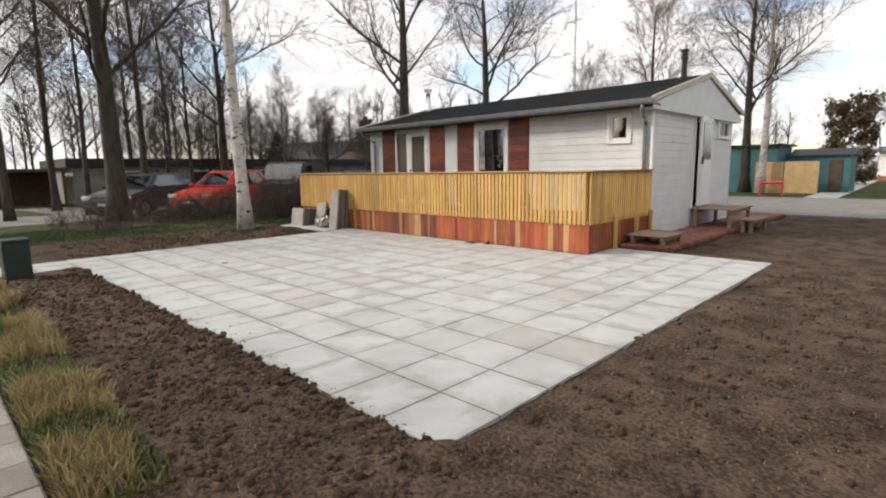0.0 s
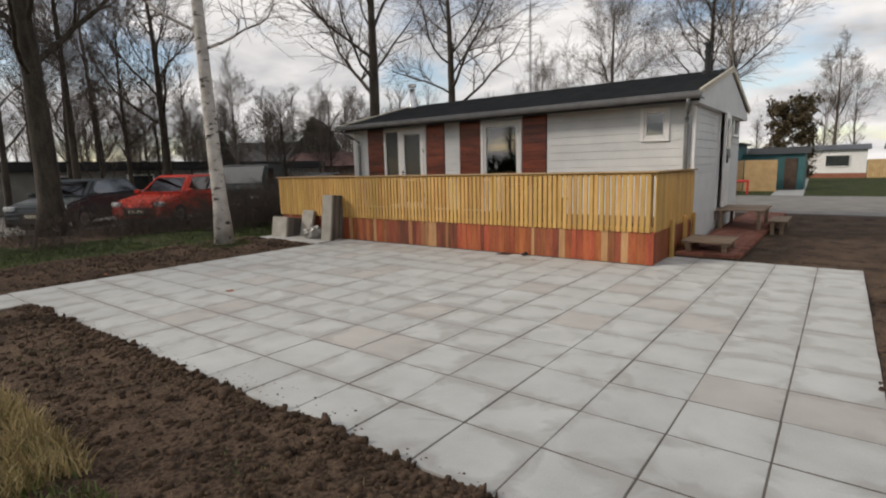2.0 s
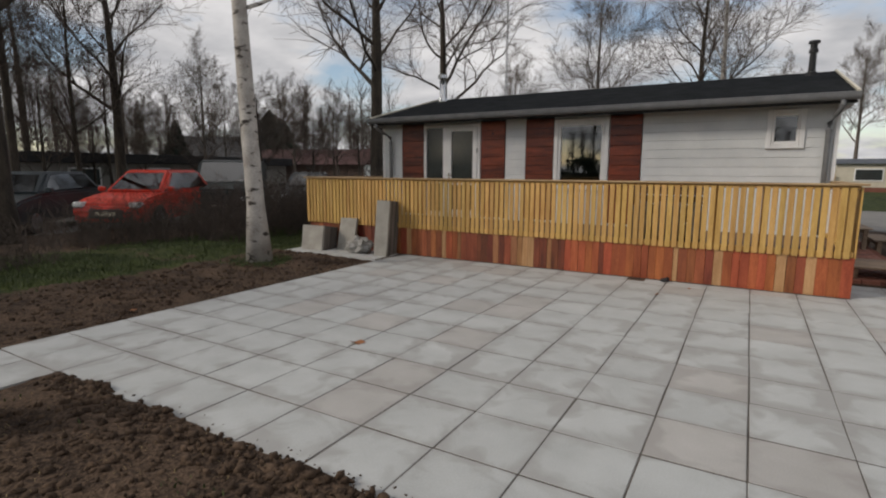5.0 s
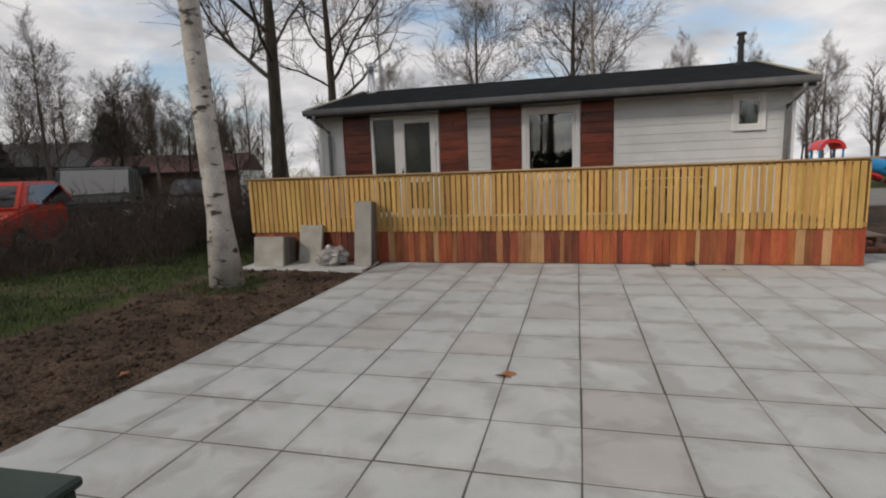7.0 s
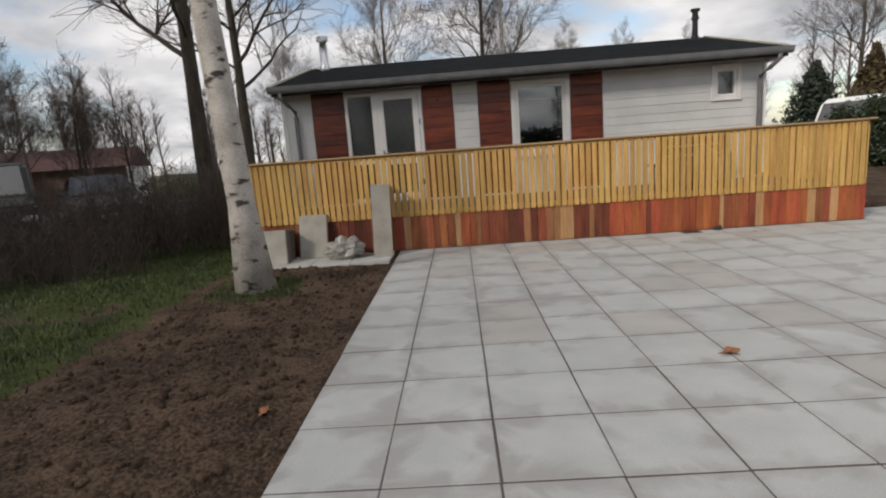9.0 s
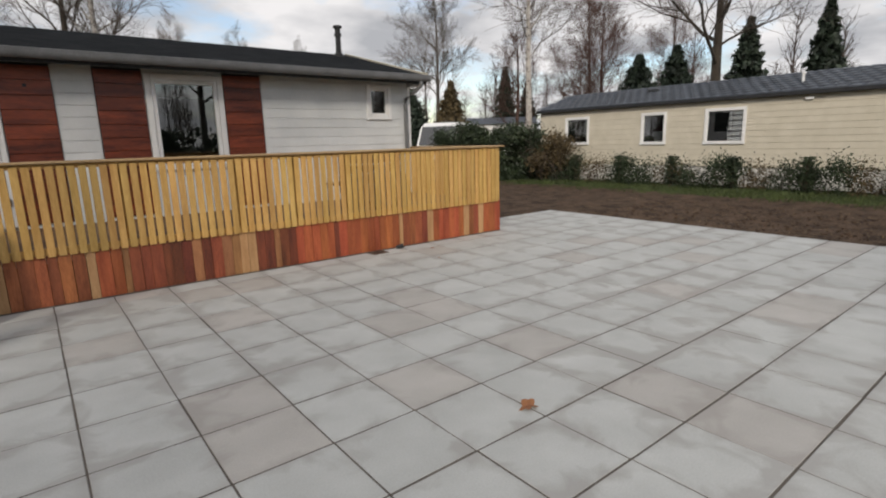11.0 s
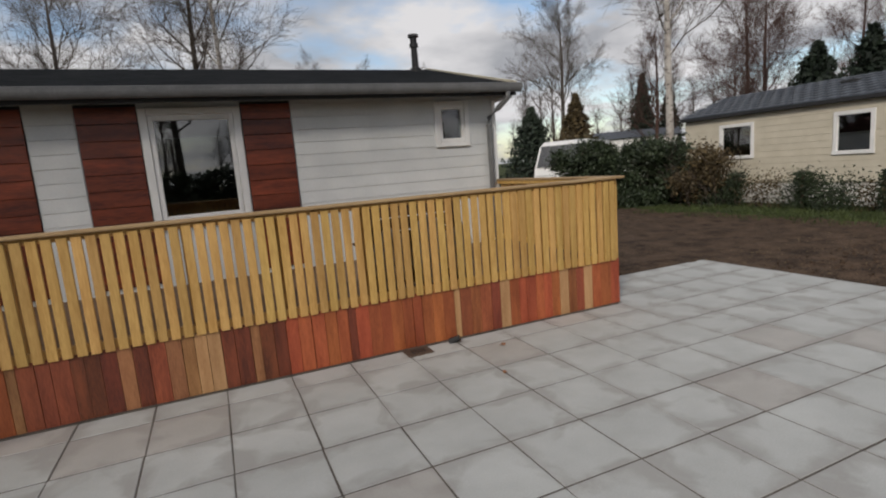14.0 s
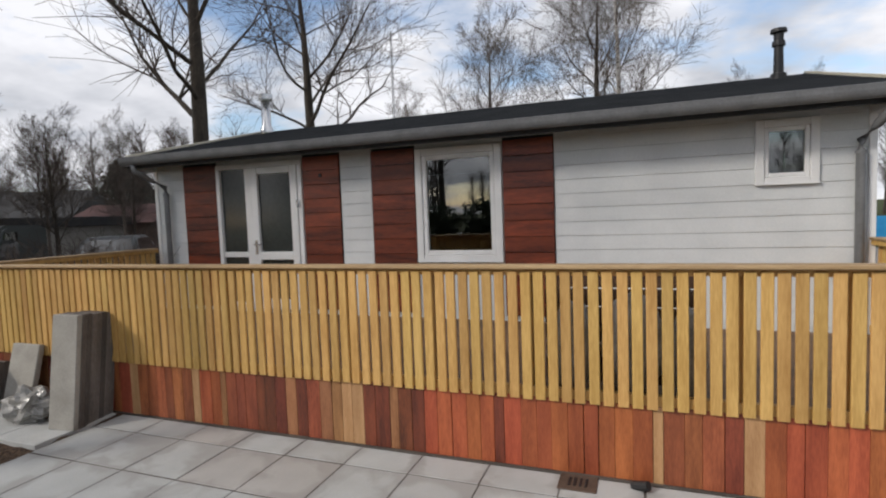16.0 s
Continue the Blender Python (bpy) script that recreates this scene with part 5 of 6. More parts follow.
# rows of roof tiles
tl = math.hypot(RIDGE[0] - NX + 0.12, RIDGE[1] - 2.58)
ang = math.atan2(RIDGE[1] - 2.58, RIDGE[0] - NX + 0.12)
vs, fs = [], []
rows = 8
for r in range(rows):
    s0, s1 = tl * r / rows, tl * (r + 1) / rows
    y = NY0 - 0.1 + (0.15 if r % 2 else 0)
    while y < NY1 + 0.02:
        for (s, up) in ((s0, 0.028), (s1, 0.006)):
            for yo, hump in ((0.0, 0.0), (0.08, 0.014), (0.22, 0.014), (0.295, 0.0)):
                vs.append((NX - 0.125 + s * math.cos(ang) - (up + hump) * math.sin(ang), y + yo, 2.58 + s * math.sin(ang) + (up + hump) * math.cos(ang)))
        b0 = len(vs) - 8
        for i in range(3):
            fs.append((b0 + i, b0 + i + 1, b0 + 5 + i, b0 + 4 + i))
        vs += [(NX - 0.125 + s0 * math.cos(ang), y, 2.58 + s0 * math.sin(ang)), (NX - 0.125 + s0 * math.cos(ang), y + 0.295, 2.58 + s0 * math.sin(ang))]
        fs.append((b0 + 8, b0 + 9, b0 + 3, b0))
        y += 0.30
rt = part("roof_tiles", quads_mesh("roof_tiles", np.array(vs), np.array(fs), mat("slate_grey_tile", (0.04, 0.048, 0.06), (0.085, 0.097, 0.115), 0.45, 4, 50, 0.2, rand=0.2, island=True)), None, nb)
rt["kind"] = "stuff"
box("gutter", (NX - 0.17, NX - 0.121, NY0 - 0.12, NY1 + 0.1, 2.485, 2.545), M_DARK, nb, "black gutter", 0.01)
part("roof_vent", tube([(NX + 0.75, 6.9, 2.86), (NX + 0.75, 6.9, 3.08), (NX + 0.75, 6.9, 3.085), (NX + 0.75, 6.9, 3.12)], [0.035, 0.035, 0.06, 0.05], 10), M_WHITE, nb)
box("roof_hatch", (NX + 1.2, NX + 1.5, 11.3, 11.7, 2.98, 3.1), M_BLACK, nb, bevel=0.02)
box("wall_lamp", (NX - 0.08, NX - 0.029, 6.35, 6.55, 2.36, 2.42), M_WHITE, nb, bevel=0.01)
# bay at the short end
BAY = [(NX + 0.10, NY0 - 0.002), (NX + 0.30, NY0 - 0.55), (NX + 2.9, NY0 - 0.55), (NX + 3.1, NY0 - 0.002)]
bw = part("bay_window", prism(BAY, "z", 1.22, 2.30), M_WHITE, nb, "white bay window with small panes")
part("bay_sill", prism([(x + (-0.05 if x < NX + 1.5 else 0.05), y - 0.05) for x, y in BAY], "z", 1.14, 1.218), M_WHITE, bw)
part("bay_hood", prism([(x + (-0.08 if x < NX + 1.5 else 0.08), y - 0.08) for x, y in BAY], "z", 2.302, 2.36), M_DARK, bw, "dark hood")
side_turn = math.degrees(math.atan2(-0.548, 0.20))
for z0, z1 in ((1.34, 1.80), (1.88, 2.20)):
    box("pane", (0.09, 0.50, -0.012, -0.002, z0, z1), M_FROST, bw, m=pose(BAY[0][0], BAY[0][1], 0, 0, 0, side_turn))
    for k in range(3):
        zz = z0 + 0.05 + k * (z1 - z0 - 0.06) / 3
        box("blind_stripe", (0.10, 0.49, -0.016, -0.0125, zz, zz + 0.05), M_BLIND, bw, m=pose(BAY[0][0], BAY[0][1], 0, 0, 0, side_turn))
for a in (0.42, 1.05, 1.68, 2.3):
    box("pane", (NX + a, NX + a + 0.5, NY0 - 0.562, NY0 - 0.552, 1.34, 2.20), M_FROST, bw)
part("gable_overhang", prism([(NX - 0.08, 2.535), (NX + 1.95, 3.15), (NX + 3.95, 2.55)], "y", NY0 - 0.50, NY0 - 0.44), M_CREAM, nb, "cream gable board over the bay")
part("overhang_roof", prism([(NX - 0.12, 2.52), (NX - 0.12, 2.58), (RIDGE[0], RIDGE[1]), (NX + 4.0, 2.60), (NX + 4.0, 2.54), (RIDGE[0], RIDGE[1] - 0.07)], "y", NY0 - 0.55, NY0 - 0.122), M_ROOF_TILE, nb)

# plank fence and garden things past the cream chalet
pf = thing("plank_fence", "dark brown horizontal plank fence", "fence")
for i in range(11):
    box("plank", (10.2, 10.225, -6.0, 3.85, 0.02 + i * 0.15, 0.16 + i * 0.15), M_FENCE_BROWN, pf, bevel=0.003)
for y in np.arange(-6.0, 3.9, 1.9):
    box("post", (10.226, 10.32, y, y + 0.09, -0.05, 1.75), M_FENCE_BROWN, pf, bevel=0.004)
gc = thing("garden_chair", "teal plastic garden chair by the plank fence", "chair", m=pose(8.6, 2.75, -0.03, 0, 0, 100))
box("seat", (-0.25, 0.25, -0.24, 0.24, 0.42, 0.45), M_TEAL, gc, bevel=0.01)
box("backrest", (-0.25, 0.25, 0.22, 0.25, 0.451, 0.88), M_TEAL, gc, bevel=0.01)
for x in (-0.22, 0.18):
    for y in (-0.22, 0.17):
        box("leg", (x, x + 0.04, y, y + 0.04, 0, 0.419), M_TEAL, gc)

# ---- camper van beyond the deck ----
cv = thing("camper_van", "white camper van with a sloping windscreen parked by the drive", "camper van", m=pose(7.0, 22.6, 0.0, 0, 0, 215))
part("body", prism([(-2.6, 0.35), (2.35, 0.35), (2.55, 0.9), (2.45, 1.25), (1.75, 2.15), (1.3, 2.35), (-2.6, 2.3)], "y", -1.0, 1.0, 0.08), M_WHITE, cv, smooth=False)
part("windscreen", prism([(2.46, 1.30), (1.80, 2.14), (1.84, 2.16), (2.50, 1.32)], "y", -0.85, 0.85), M_CARGLASS, cv)
for s in (-1.012, 1.002):
    box("window", (-1.6, -0.2, s, s + 0.01, 1.45, 1.95), M_CARGLASS, cv)
    box("window", (0.9, 1.7, s, s + 0.01, 1.35, 1.95), M_CARGLASS, cv)
    for x in (-1.6, 1.6):
        wh = part("tyre", tube([(x, s * 0.86 - 0.1, 0.33), (x, s * 0.86 + 0.1, 0.33)], [0.33, 0.33], 20), M_TYRE, cv)
        part("rim", tube([(x, s * 0.86 - 0.105, 0.33), (x, s * 0.86 + 0.105, 0.33)], [0.19, 0.19], 14), M_RIM, wh)
box("bumper", (2.4, 2.6, -0.95, 0.95, 0.36, 0.62), M_BLACK, cv, bevel=0.03)
cb = thing("white_chalet", "low white static caravan in the distance", "house", m=pose(17.2, 29.6, 0, 0, 0, -44))
box("wall", (-2.6, 2.6, 0, 3.2, -0.05, 2.6), M_WHITE, cb)
part("roof", prism([(-0.2, 2.58), (1.6, 3.1), (3.4, 2.58)], "x", -2.8, 2.8), M_ROOF_TILE, cb)

# ---- cars ----
def car(label, paint, x, y, yaw, length=4.1, height=1.48, van=False):
    c = thing("parked_van" if van else "parked_car", label, "van" if van else "car", m=pose(x, y, -0.01, 0, 0, yaw))
    L, H = length / 2, height
    if van:
        low = [(-L, 0.3), (L - 0.1, 0.3), (L, 0.55), (L - 0.05, 0.95), (L - 0.95, 1.12), (L - 1.55, H - 0.06), (L - 1.9, H), (-L + 0.1, H), (-L, H - 0.15)]
        part("body", prism(low, "y", -0.86, 0.86, 0.07), paint, c)
        for s in (-0.868, 0.860):
            part("side_window", prism([(L - 1.15, 1.10), (L - 1.65, H - 0.16), (L - 2.4, H - 0.16), (L - 2.4, 1.08)], "y", s, s + 0.008), M_CARGLASS, c)
        part("windscreen", prism([(L - 0.99, 1.13), (L - 1.54, H - 0.1), (L - 1.51, H - 0.08), (L - 0.95, 1.14)], "y", -0.74, 0.74), M_CARGLASS, c)
    else:
        low = [(-L, 0.26), (L - 0.05, 0.24), (L, 0.45), (L - 0.06, 0.68), (L - 0.35, 0.80), (L - 1.15, 0.94), (-L + 0.12, 0.98), (-L, 0.80)]
        part("body", prism(low, "y", -0.86, 0.86, 0.06), paint, c)
        bm_ = bmesh.new()
        lo = [(-L + 0.15, 0.975), (L - 1.10, 0.94)]
        hi = [(-L + 0.55, H), (L - 1.85, H)]
        rings = [[(lo[0][0], -0.80, lo[0][1]), (lo[1][0], -0.80, lo[1][1]), (lo[1][0], 0.80, lo[1][1]), (lo[0][0], 0.80, lo[0][1])],
                 [(hi[0][0], -0.60, hi[0][1]), (hi[1][0], -0.60, hi[1][1]), (hi[1][0], 0.60, hi[1][1]), (hi[0][0], 0.60, hi[0][1])]]
        vv = [[bm_.verts.new(p) for p in r] for r in rings]
        bm_.faces.new(vv[0][::-1])
        bm_.faces.new(vv[1])
        for i in range(4):
            bm_.faces.new((vv[0][i], vv[0][(i + 1) % 4], vv[1][(i + 1) % 4], vv[1][i]))
        bmesh.ops.bevel(bm_, geom=bm_.edges[:], offset=0.06, segments=2, affect="EDGES")
        part("greenhouse", bm_, paint, c)

        def glaze(nm, q):
            b_ = bmesh.new()
            f = b_.faces.new([b_.verts.new(p) for p in q])
            ex = bmesh.ops.extrude_face_region(b_, geom=[f])
            nrm = Vector((0, 0, 0))
            f.normal_update()
            nrm = f.normal.copy()
            for v in [g for g in ex["geom"] if isinstance(g, bmesh.types.BMVert)]:
                v.co += nrm * 0.012
            bmesh.ops.recalc_face_normals(b_, faces=b_.faces[:])
            part(nm, b_, M_CARGLASS, c)

        def mixp(p, q, f):
            return tuple(p[i] * (1 - f) + q[i] * f for i in range(3))
        r0, r1 = rings
        for i, nm in ((0, "side_window"), (1, "windscreen"), (2, "side_window"), (3, "rear_window")):
            A, B, C, D = r0[i], r0[(i + 1) % 4], r1[(i + 1) % 4], r1[i]
            q = []
            for fu, fv in ((0.08, 0.12), (0.92, 0.12), (0.90, 0.86), (0.10, 0.86)):
                q.append(mixp(mixp(A, B, fu), mixp(D, C, fu), fv))
            cen = Vector((sum(p[0] for p in q) / 4, sum(p[1] for p in q) / 4, 0))
            ctr = Vector(((lo[0][0] + lo[1][0]) / 2, 0, 0))
            out = (Vector((cen.x - ctr.x, 0, 0)) if i in (1, 3) else Vector((0, cen.y, 0))).normalized()
            q = [tuple(Vector(p) + out * 0.012) for p in q]
            glaze(nm, q)
    for s in (-1, 1):
        for xw in (-L + 0.75, L - 0.8):
            wh = part("wheel", tube([(xw, s * 0.68, 0.31), (xw, s * 0.872, 0.31)], [0.31, 0.31], 22), M_TYRE, c)
            part("rim", tube([(xw, s * 0.80, 0.31), (xw, s * 0.878, 0.31)], [0.21, 0.19], 16), M_RIM, wh)
        box("headlight", (L - 0.22, L + 0.008, s * 0.70 - 0.13, s * 0.70 + 0.13, 0.60, 0.74), M_LAMP, c, "clear headlight", 0.03)
        box("mirror", (L - 1.35, L - 1.2, s * 0.94 - 0.08, s * 0.94 + 0.08, 0.95, 1.08), paint, c, bevel=0.03)
    box("grille", (L - 0.04, L + 0.012, -0.42, 0.42, 0.34, 0.56), M_BLACK, c, bevel=0.01)
    box("number_plate", (L + 0.0, L + 0.02, -0.25, 0.25, 0.40, 0.50), M_TRIM, c, bevel=0.004)
    return c


car("bright red hatchback parked behind the shrubs", M_RED_PAINT, -19.6, 8.35, -62, 3.9, 1.52)
car("dark grey hatchback parked behind the shrubs", M_GREY_PAINT, -21.2, 6.1, -52, 4.2, 1.46)
car("dark green delivery van parked behind the shrubs", M_VAN_PAINT, -20.4, 11.6, -48, 4.5, 1.85, True)
car("dark car parked beyond the green van", M_GREY_PAINT, -19.8, 14.6, -50, 4.2, 1.46)

# ---- buildings on the far sides ----
fb = thing("flat_roofed_bungalow", "long pale bungalow with a dark flat roof edge", "house")
box("wall", (-36, -30.0, 5.6, 23.0, -0.05, 1.78), M_PALE_WALL, fb)
box("roof", (-36.3, -29.7, 5.3, 23.3, 1.781, 2.22), M_DARK, fb, "black flat roof edge", 0.02)
for y in (7.5, 11.0, 14.2, 17.5):
    w_ = box("window", (-30.0, -29.96, y, y + 1.3, 0.75, 1.6), M_WHITE, fb, bevel=0.005)
    box("pane", (-29.961, -29.95, y + 0.08, y + 1.22, 0.83, 1.52), M_FROST, w_)
cp = thing("carport", "dark open timber carport", "carport")
box("roof", (-33, -29.3, 2.4, 5.2, 1.62, 1.74), M_FENCE_BROWN, cp)
box("back_wall", (-33, -32.9, 2.4, 5.2, -0.05, 1.619), M_FENCE_BROWN, cp)
for y in (2.45, 5.05):
    box("post", (-29.4, -29.3, y, y + 0.1, -0.05, 1.619), M_FENCE_BROWN, cp)
dh = thing("brick_house", "brown brick house with a steep dark roof", "house", m=pose(-38.6, 24.6, 0, 0, 0, 25))
box("wall", (-3, 3, -2.5, 2.5, -0.05, 2.0), M_BRICK_WALL, dh)
part("roof", prism([(-2.8, 1.95), (0, 3.9), (2.8, 1.95)], "x", -3.2, 3.2), M_DARK, dh)
rh = thing("red_roofed_house", "low house with a red tiled roof and white gable", "house", m=pose(-30.2, 26.0, 0, 0, 0, 20))
box("wall", (-4, 4, -2.5, 2.5, -0.05, 1.9), M_BRICK_WALL, rh)
part("roof", prism([(-2.8, 1.88), (0, 2.9), (2.8, 1.88)], "x", -4.2, 4.2), M_RED_ROOF, rh)
box("gable", (4.0, 4.05, -2.4, 2.4, -0.05, 1.95), M_WHITE, rh)

# beyond the road
shed = thing("teal_shed", "teal wooden shed with plywood sheets in front", "shed")
box("wall", (-9.2, -6.4, 31.2, 34.0, -0.05, 2.35), M_TEAL, shed)
box("roof", (-9.4, -6.2, 31.0, 34.2, 2.351, 2.45), M_DARK, shed)
box("wall", (-6.399, -3.6, 32.4, 34.6, -0.05, 1.85), M_TEAL, shed)
part("roof", prism([(32.2, 1.84), (33.5, 2.2), (34.8, 1.84)], "x", -6.19, -3.4), M_DARK, shed)
box("door", (-4.45, -3.9, 32.36, 32.399, 0.0, 1.6), M_FENCE_BROWN, shed)
for a, b_ in ((-7.4, -6.15), (-6.1, -4.65)):
    ply = box("plywood_sheet", (a, b_, 31.05, 31.07, -0.04, 1.55), M_PLY)
    tagged(ply, "raw plywood sheet standing against the shed", "plywood")
rack = thing("red_rack", "bright red tubular rack on the grass", "rack")
for x in (-6.45, -5.55):
    part("leg", tube([(x, 28.2, -0.05), (x, 28.2, 0.56)], [0.05, 0.05], 8), M_PLAY_RED, rack)
part("bar", tube([(-6.5, 28.2, 0.58), (-5.5, 28.2, 0.58)], [0.06, 0.06], 8), M_PLAY_RED, rack)
box("garden_path", (-0.6, 0.6, 0, 28, -0.2, -0.008), M_TILE, m=pose(-3.9, 26.9, 0, 0, 0, 2))
tagged(bpy.data.objects["garden_path"], "pale slab path across the far lawn", "path", kind="structure")


def far_chalet(x, y, w, label, pink=False):
    h_ = thing("white_chalet", label, "house", "chalets beyond the lawn", m=pose(x, y, 0))
    wl = M_CREAM if pink else M_WHITE
    box("wall", (0, w, 0, 4, -0.05, 2.3), wl, h_)
    part("roof", prism([(-0.3, 2.29), (2, 2.75), (4.3, 2.29)], "x", -0.25, w + 0.25), M_ROOF_TILE, h_)
    wn = box("window", (w * 0.28, w * 0.72, -0.06, -0.001, 0.85, 1.9), M_WHITE, h_, bevel=0.01)
    box("pane", (w * 0.30, w * 0.70, -0.075, -0.061, 0.95, 1.8), M_FROST, wn)
    box("plinth", (0, w, -0.03, -0.001, -0.05, 0.35), M_BRICK, h_)


far_chalet(-4.4, 55.0, 3.9, "white chalet with a wide front window")
far_chalet(0.9, 55.2, 4.4, "pale pink chalet with a small window", True)
far_chalet(-9.5, 57.0, 4.0, "white chalet half hidden behind trees")
wf = thing("wooden_gate", "brown wooden gate between the far chalets", "gate")
for i in range(8):
    box("board", (-0.45 + i * 0.165, -0.30 + i * 0.165, 54.9, 54.93, -0.05, 1.45), M_PLY, wf)
pg = thing("play_tower", "red and blue playground tower with a domed roof", "playground", m=pose(4.5, 30.7, 0) @ Matrix.Scale(0.85, 4))
for x in (-0.6, 0.6):
    for y in (-0.6, 0.6):
        part("post", tube([(x, y, -0.05), (x, y, 2.4)], [0.06, 0.06], 8), M_PLAY_BLUE, pg)
box("platform", (-0.75, 0.75, -0.75, 0.75, 1.1, 1.2), M_PLAY_RED, pg, bevel=0.02)
dome = [(0.68 * math.cos(a * math.pi / 12), 2.1 + 0.6 * math.sin(a * math.pi / 12)) for a in range(13)]
part("dome_roof", prism(dome + [(-0.5, 2.1), (-0.35, 2.4), (0, 2.5), (0.35, 2.4), (0.5, 2.1)], "y", -0.8, 0.8), M_PLAY_RED, pg)
part("slide", prism([(0.76, 1.2), (0.76, 1.0), (3.0, 0.05), (3.3, 0.05), (3.3, 0.2), (3.0, 0.22)], "y", -0.35, 0.35), M_PLAY_RED, pg)
part("tunnel", tube([(1.7, -0.9, 1.25), (2.3, -1.0, 1.05), (2.9, -1.0, 0.7)], [0.42, 0.42, 0.36], 16), M_PLAY_BLUE, pg, "blue plastic tube")
box("panel", (-2.6, -0.8, -0.6, -0.55, 0.1, 1.2), M_PLAY_BLUE, pg, bevel=0.02)
box("side_panel", (0.9, 3.4, 0.9, 0.95, 0.3, 1.5), M_PLAY_RED, pg, bevel=0.02)
mast = thing("antenna_mast", "tall thin lattice antenna mast far away", "mast", m=pose(-21.4, 36.6, 0))
for k in range(3):
    part("pole", tube([(0.12 * math.cos(k * 2.1), 0.12 * math.sin(k * 2.1), -0.05), (0.05 * math.cos(k * 2.1), 0.05 * math.sin(k * 2.1), 14)], [0.025, 0.02], 6), M_ZINC, mast)
for z in (11.2, 12.3, 13.4):
    part("aerial", tube([(-0.6, 0, z), (0.6, 0, z)], [0.02, 0.02], 6), M_ZINC, mast)

# ---- small ground detail ----
def clods(count, seed, regions, size, least=0.006):
    r = np.random.RandomState(seed)
    cube = np.array([(-1, -1, -1), (1, -1, -1), (1, 1, -1), (-1, 1, -1), (-0.7, -0.7, 1), (0.7, -0.7, 1), (0.7, 0.7, 1), (-0.7, 0.7, 1)], dtype=float)
    fq = np.array([(0, 3, 2, 1), (4, 5, 6, 7), (0, 1, 5, 4), (1, 2, 6, 5), (2, 3, 7, 6), (3, 0, 4, 7)])
    vs, fs = [], []
    for i in range(count):
        x0, x1, y0, y1 = regions[r.randint(len(regions))]
        x, y = r.uniform(x0, x1), r.uniform(y0, y1)
        s = size * r.uniform(0.3, 1.0) ** 2 * 1.6 + least
        a = r.uniform(0, math.tau)
        c = cube * s * r.uniform(0.5, 1.5, size=3) * r.uniform(0.5, 1.4, size=(8, 3))
        z = ground_height(x, y)
        rot = np.stack([c[:, 0] * math.cos(a) - c[:, 1] * math.sin(a), c[:, 0] * math.sin(a) + c[:, 1] * math.cos(a), c[:, 2] * 0.7], axis=1)
        vs.append(rot + (x, y, z + s * 0.25))
        fs.append(fq + 8 * i)
    return quads_mesh("clods", np.concatenate(vs), np.concatenate(fs), M_SOIL)


SOIL_AREAS = [(-9.2, -1.5, 0.42, 1.6), (-9.2, -1.5, 0.42, 1.6), (-1.6, 1.5, 0.3, 8.0), (-12.4, -10.8, 1.8, 6.8)]
tagged(new("soil_clods", clods(5600, 6, SOIL_AREAS + [(-9.6, -1.75, 1.45, 1.67)], 0.0115)), "loose crumbs and clods of dark soil", "soil", kind="stuff")


def blades(name, count, seed, test, material, height, area, width=0.006):
    r = np.random.RandomState(seed)
    x = r.uniform(area[0], area[1], count)
    y = r.uniform(area[2], area[3], count)
    keep = np.array([test(a, b_) > r.rand() for a, b_ in zip(x, y)])
    x, y = x[keep], y[keep]
    n = len(x)
    z = np.array([ground_height(a, b_) for a, b_ in zip(x, y)])
    a = r.uniform(0, math.tau, n)
    h = height * r.uniform(0.4, 1.3, n)
    u = np.stack([np.cos(a), np.sin(a), np.zeros(n)], 1)
    b_ = r.uniform(0, math.tau, n)
    ln = np.stack([np.cos(b_), np.sin(b_), np.zeros(n)], 1) * (h * r.uniform(0.1, 0.9, n))[:, None]
    p = np.stack([x, y, z - 0.01], 1)
    up = np.array([0, 0, 1.0])
    v = np.stack([p - u * width, p + u * width, p + ln * 0.4 + up * (h * 0.65)[:, None] + u * width * 0.7, p + ln * 0.4 + up * (h * 0.65)[:, None] - u * width * 0.7,
                  p + ln + up * h[:, None] + u * width * 0.15, p + ln + up * h[:, None] - u * width * 0.15], 1).reshape(-1, 3)
    k = (np.arange(n) * 6)[:, None]
    f = np.concatenate([k + np.array([0, 1, 2, 3]), k + np.array([3, 2, 4, 5])], 0)
    return quads_mesh(name, v, f, material)


def verge(x, y):
    return 0.9 * (0.5 + 0.8 * noise.noise((x * 2, y * 3, 1))) if 0.18 < y < 0.62 else 0.0


def tufts(x, y):
    k = noise.noise((x * 1.4, y * 1.9, 5))
    return 0.85 if (0.2 < y < 0.66 and k > -0.02) else 0.0


tagged(new("grass", blades("grass", 52000, 1, lambda x, y: turf_at(x, y) ** 2 * 0.95, M_GRASS, 0.055, (-17, -11.2, 1.2, 9.5))), "short green lawn grass", "grass", kind="stuff")
tagged(new("grass", blades("grass", 12000, 2, verge, M_VERGE, 0.075, (-9.0, -2.4, 0.15, 0.65))), "green weeds along the path edge", "grass", kind="stuff")
tagged(new("dry_grass", blades("dry_grass", 26000, 3, tufts, M_STRAW, 0.12, (-9.0, -2.5, 0.15, 0.65), 0.004)), "tufts of straw-coloured dry grass", "grass", kind="stuff")
tagged(new("grass", blades("grass", 26000, 4, lambda x, y: turf_at(x, y) * 0.9, M_GRASS, 0.085, (2.2, 5.4, 2.0, 14.5), 0.008)), "rough grass strip before the hedge", "grass", kind="stuff")

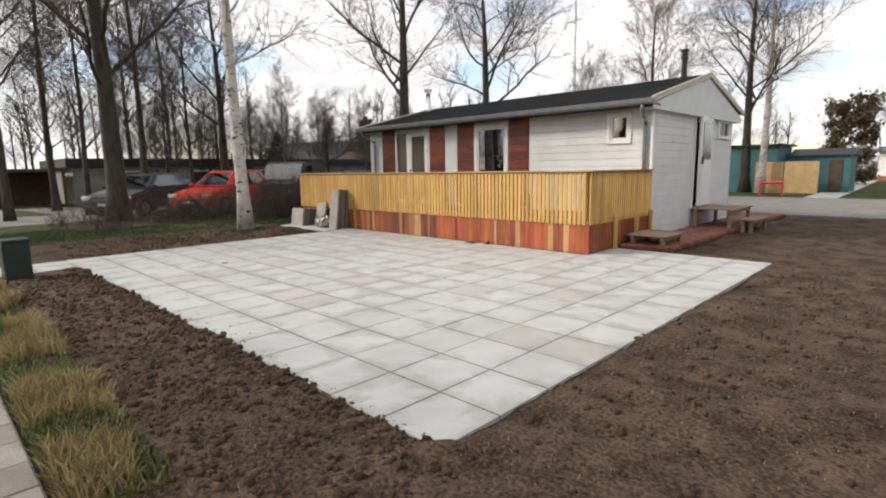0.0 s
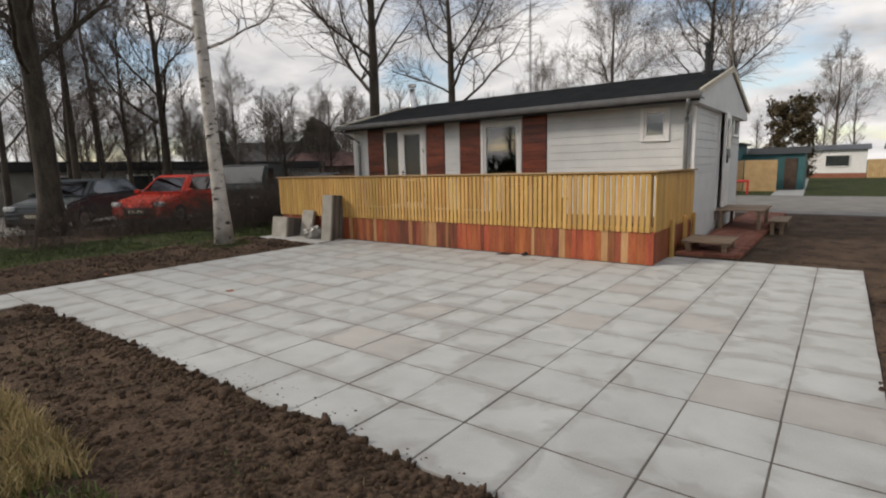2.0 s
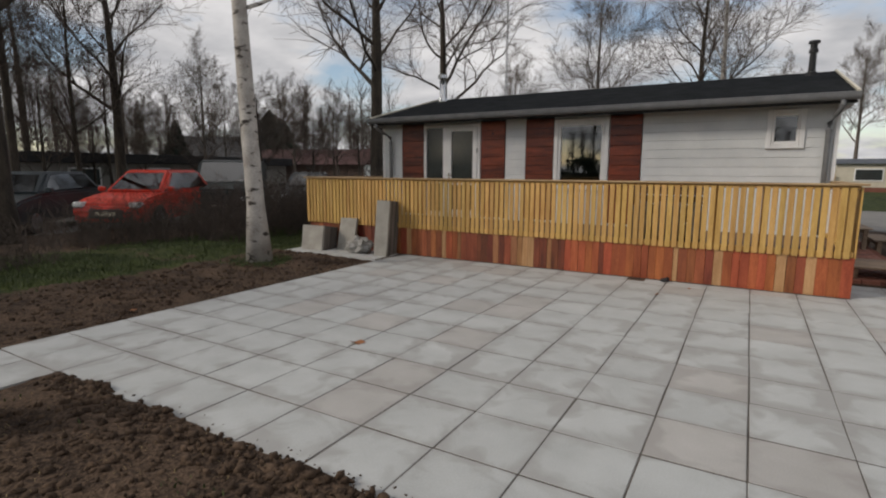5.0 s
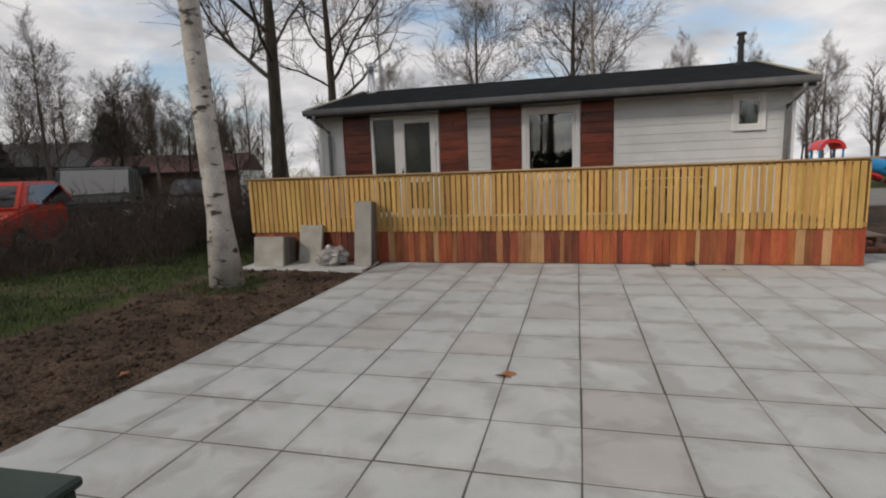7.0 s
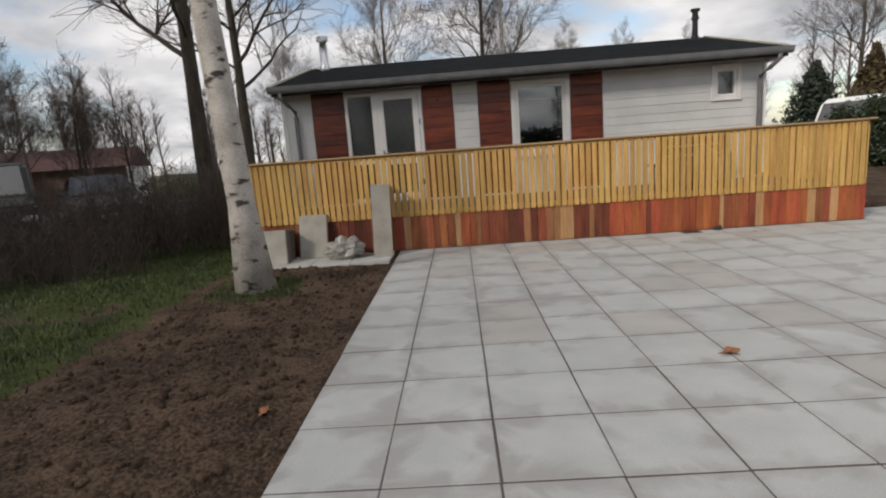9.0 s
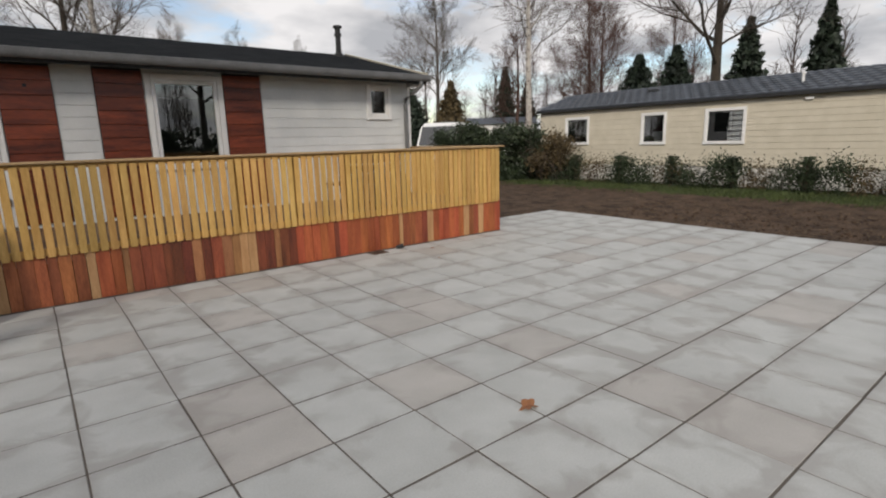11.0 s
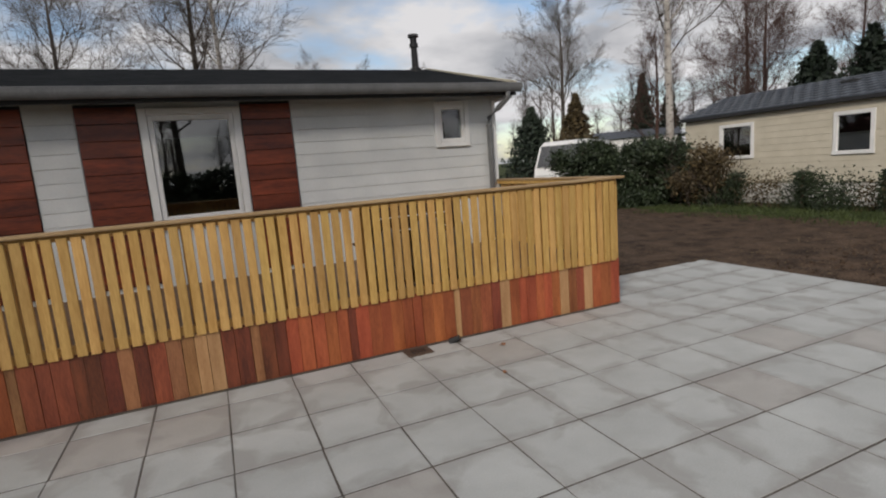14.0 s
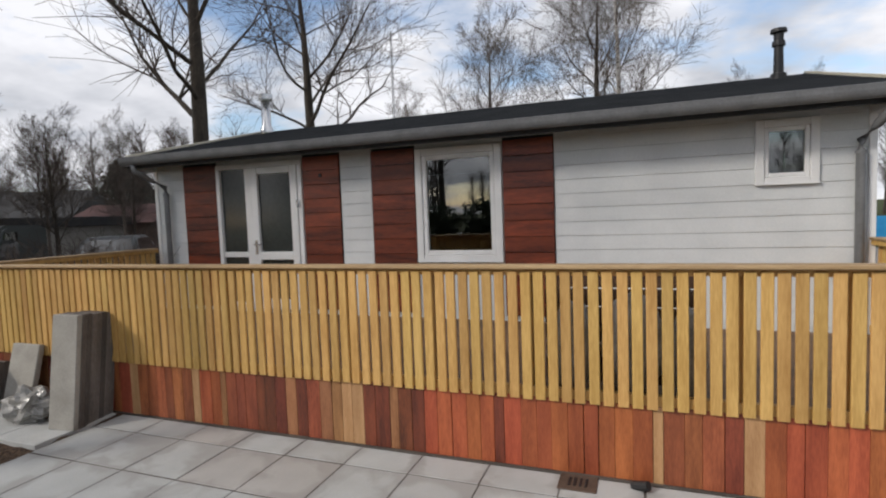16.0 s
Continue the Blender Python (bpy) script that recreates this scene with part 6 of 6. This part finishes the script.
tagged(new("straw_litter", blades("straw_litter", 5200, 8, lambda x, y: 0.35 + 0.5 * noise.noise((x * 1.1, y * 1.1, 2)), M_STRAW, 0.028, (-9.4, 1.4, 0.3, 1.66), 0.0022)), "bits of straw and dead roots on the soil", "litter", kind="stuff")
tagged(new("straw_litter", blades("straw_litter", 4200, 9, lambda x, y: 0.3 + 0.5 * noise.noise((x * 1.1, y * 1.1, 2)), M_STRAW, 0.026, (-1.65, 1.6, 1.6, 9.0), 0.0022)), "bits of straw and dead roots on the soil", "litter", kind="stuff")
tagged(new("weeds", blades("weeds", 2600, 12, lambda x, y: 0.9 if noise.noise((x * 1.3, y * 1.7, 9)) > 0.18 else 0.0, M_GRASS, 0.035, (-9.4, -1.9, 0.45, 1.3), 0.007)), "sparse green weeds on the soil", "grass", kind="stuff")
tagged(new("soil_crumbs", clods(170, 16, [(-9.2, -1.8, 1.70, 1.77), (-9.2, -1.8, 1.70, 1.74), (-5.5, -4.2, 1.70, 1.92)], 0.0036, 0.002)), "soil crumbs spilled on the paving edge", "soil", kind="stuff").location.z = 0.068
leaf_bm = bmesh.new()
out = [(0.09 * math.cos(a) * (1 + 0.3 * math.cos(5 * a)), 0.06 * math.sin(a) * (1 + 0.3 * math.cos(5 * a)), 0.012 + 0.018 * math.sin(2 * a)) for a in np.linspace(0, math.tau, 20, endpoint=False)]
cv_ = leaf_bm.verts.new((0, 0, 0.012))
ring = [leaf_bm.verts.new(p) for p in out]
for i in range(20):
    leaf_bm.faces.new((cv_, ring[i], ring[(i + 1) % 20]))
lm = bpy.data.meshes.new("dry_leaf")
leaf_bm.to_mesh(lm)
leaf_bm.free()
lm.materials.append(M_FALLEN)
for x, y, s, a in ((-8.20, 3.33, 0.72, 20), (-10.95, 2.9, 0.5, 90), (-5.9, 7.25, 0.35, 10), (-11.4, 3.4, 0.5, 200), (-6.2, 6.7, 0.3, 60)):
    ob = new("dry_leaf", lm)
    ob.matrix_basis = pose(x, y, 0.004, 0, 0, a) @ Matrix.Scale(s, 4)
    tagged(ob, "curled brown dead leaf lying on the paving", "leaf", "fallen leaves")
drain = thing("drain", "small square drain grate with a black pipe end", "drain", m=pose(-6.60, 7.55, 0.0))
box("grate", (-0.12, 0.12, -0.10, 0.10, -0.02, 0.008), M_FENCE_BROWN, drain, bevel=0.004)
for i in range(4):
    box("bar", (-0.06 + i * 0.035, -0.045 + i * 0.035, -0.05, 0.05, 0.0085, 0.013), M_BLACK, drain)
part("pipe", tube([(0.33, 0.05, 0.01), (0.42, 0.0, 0.045)], [0.03, 0.03], 10), M_BLACK, drain)

# ---- paving: the patio, tile by tile ----
patio = thing("patio", "terrace of large pale grey concrete tiles with sandy joints", "paving", kind="structure")
box("bed", (-10.695, -1.71, 1.658, 7.64, -0.12, -0.0035), M_JOINT, patio)
box("bed", (-4.10, -1.71, 7.641, 8.64, -0.12, -0.0035), M_JOINT, patio)
box("bed", (-10.695, -9.71, -0.3, 1.654, -0.12, -0.0035), M_JOINT, patio)
PITCH_X, PITCH_Y, EDGE_Y = 0.5, 0.519, 1.65
rng = random.Random(5)


def tile_pair(depth):
    """One mesh in each of the two concretes, for tiles of this depth."""
    pair = []
    for mt in (M_PAVER, M_PAVER_WARM):
        b = box_data(-0.2455, 0.2455, -depth / 2 + 0.0068, depth / 2 - 0.0068, -0.05, 0, 0.003)
        me = bpy.data.meshes.new("tile")
        b.to_mesh(me)
        b.free()
        me.materials.append(mt)
        pair.append(me)
    return pair


FULL, CUT_WALL, CUT_FAR = tile_pair(PITCH_Y), tile_pair(0.285), tile_pair(0.26)


def lay(i, j, meshes=FULL, depth=PITCH_Y):
    part("tile", meshes[rng.random() < 0.09], None, patio, m=pose(-7.7 + PITCH_X * (i + 0.5) + rng.uniform(-0.003, 0.003), EDGE_Y + PITCH_Y * j + depth / 2 + rng.uniform(-0.002, 0.002), rng.uniform(-0.0008, 0.0012), rng.uniform(-0.12, 0.12), rng.uniform(-0.12, 0.12), rng.uniform(-0.3, 0.3)))


for i in range(-6, 12):
    for j in range(11):
        lay(i, j)
    if i < 7:
        lay(i, 11, CUT_WALL, 0.285)
    else:
        lay(i, 11)
        lay(i, 12)
        lay(i, 13, CUT_FAR, 0.26)
for i in (-6, -5):
    for j in range(-4, 0):
        lay(i, j)

walkpath = thing("footpath", "old grey-brown slab footpath beside the plot", "path", kind="structure")
box("bed", (-30, 3.0, -1.25, 0.165, -0.15, -0.03), M_PATH, walkpath)
b = box_data(-0.1465, 0.1465, -0.1465, 0.1465, -0.05, 0, 0.004)
me = bpy.data.meshes.new("slab")
b.to_mesh(me)
b.free()
me.materials.append(M_PATH)
for k in range(34):
    x = 0.85 - 0.3 * k
    if -10.7 < x - 0.15 and x < -9.0:
        continue
    for q in range(4):
        part("slab", me, None, walkpath, m=pose(x, 0.01 - 0.3 * q, -0.012 + rng.uniform(-0.003, 0.003), rng.uniform(-0.4, 0.4), rng.uniform(-0.4, 0.4), rng.uniform(-0.5, 0.5)))
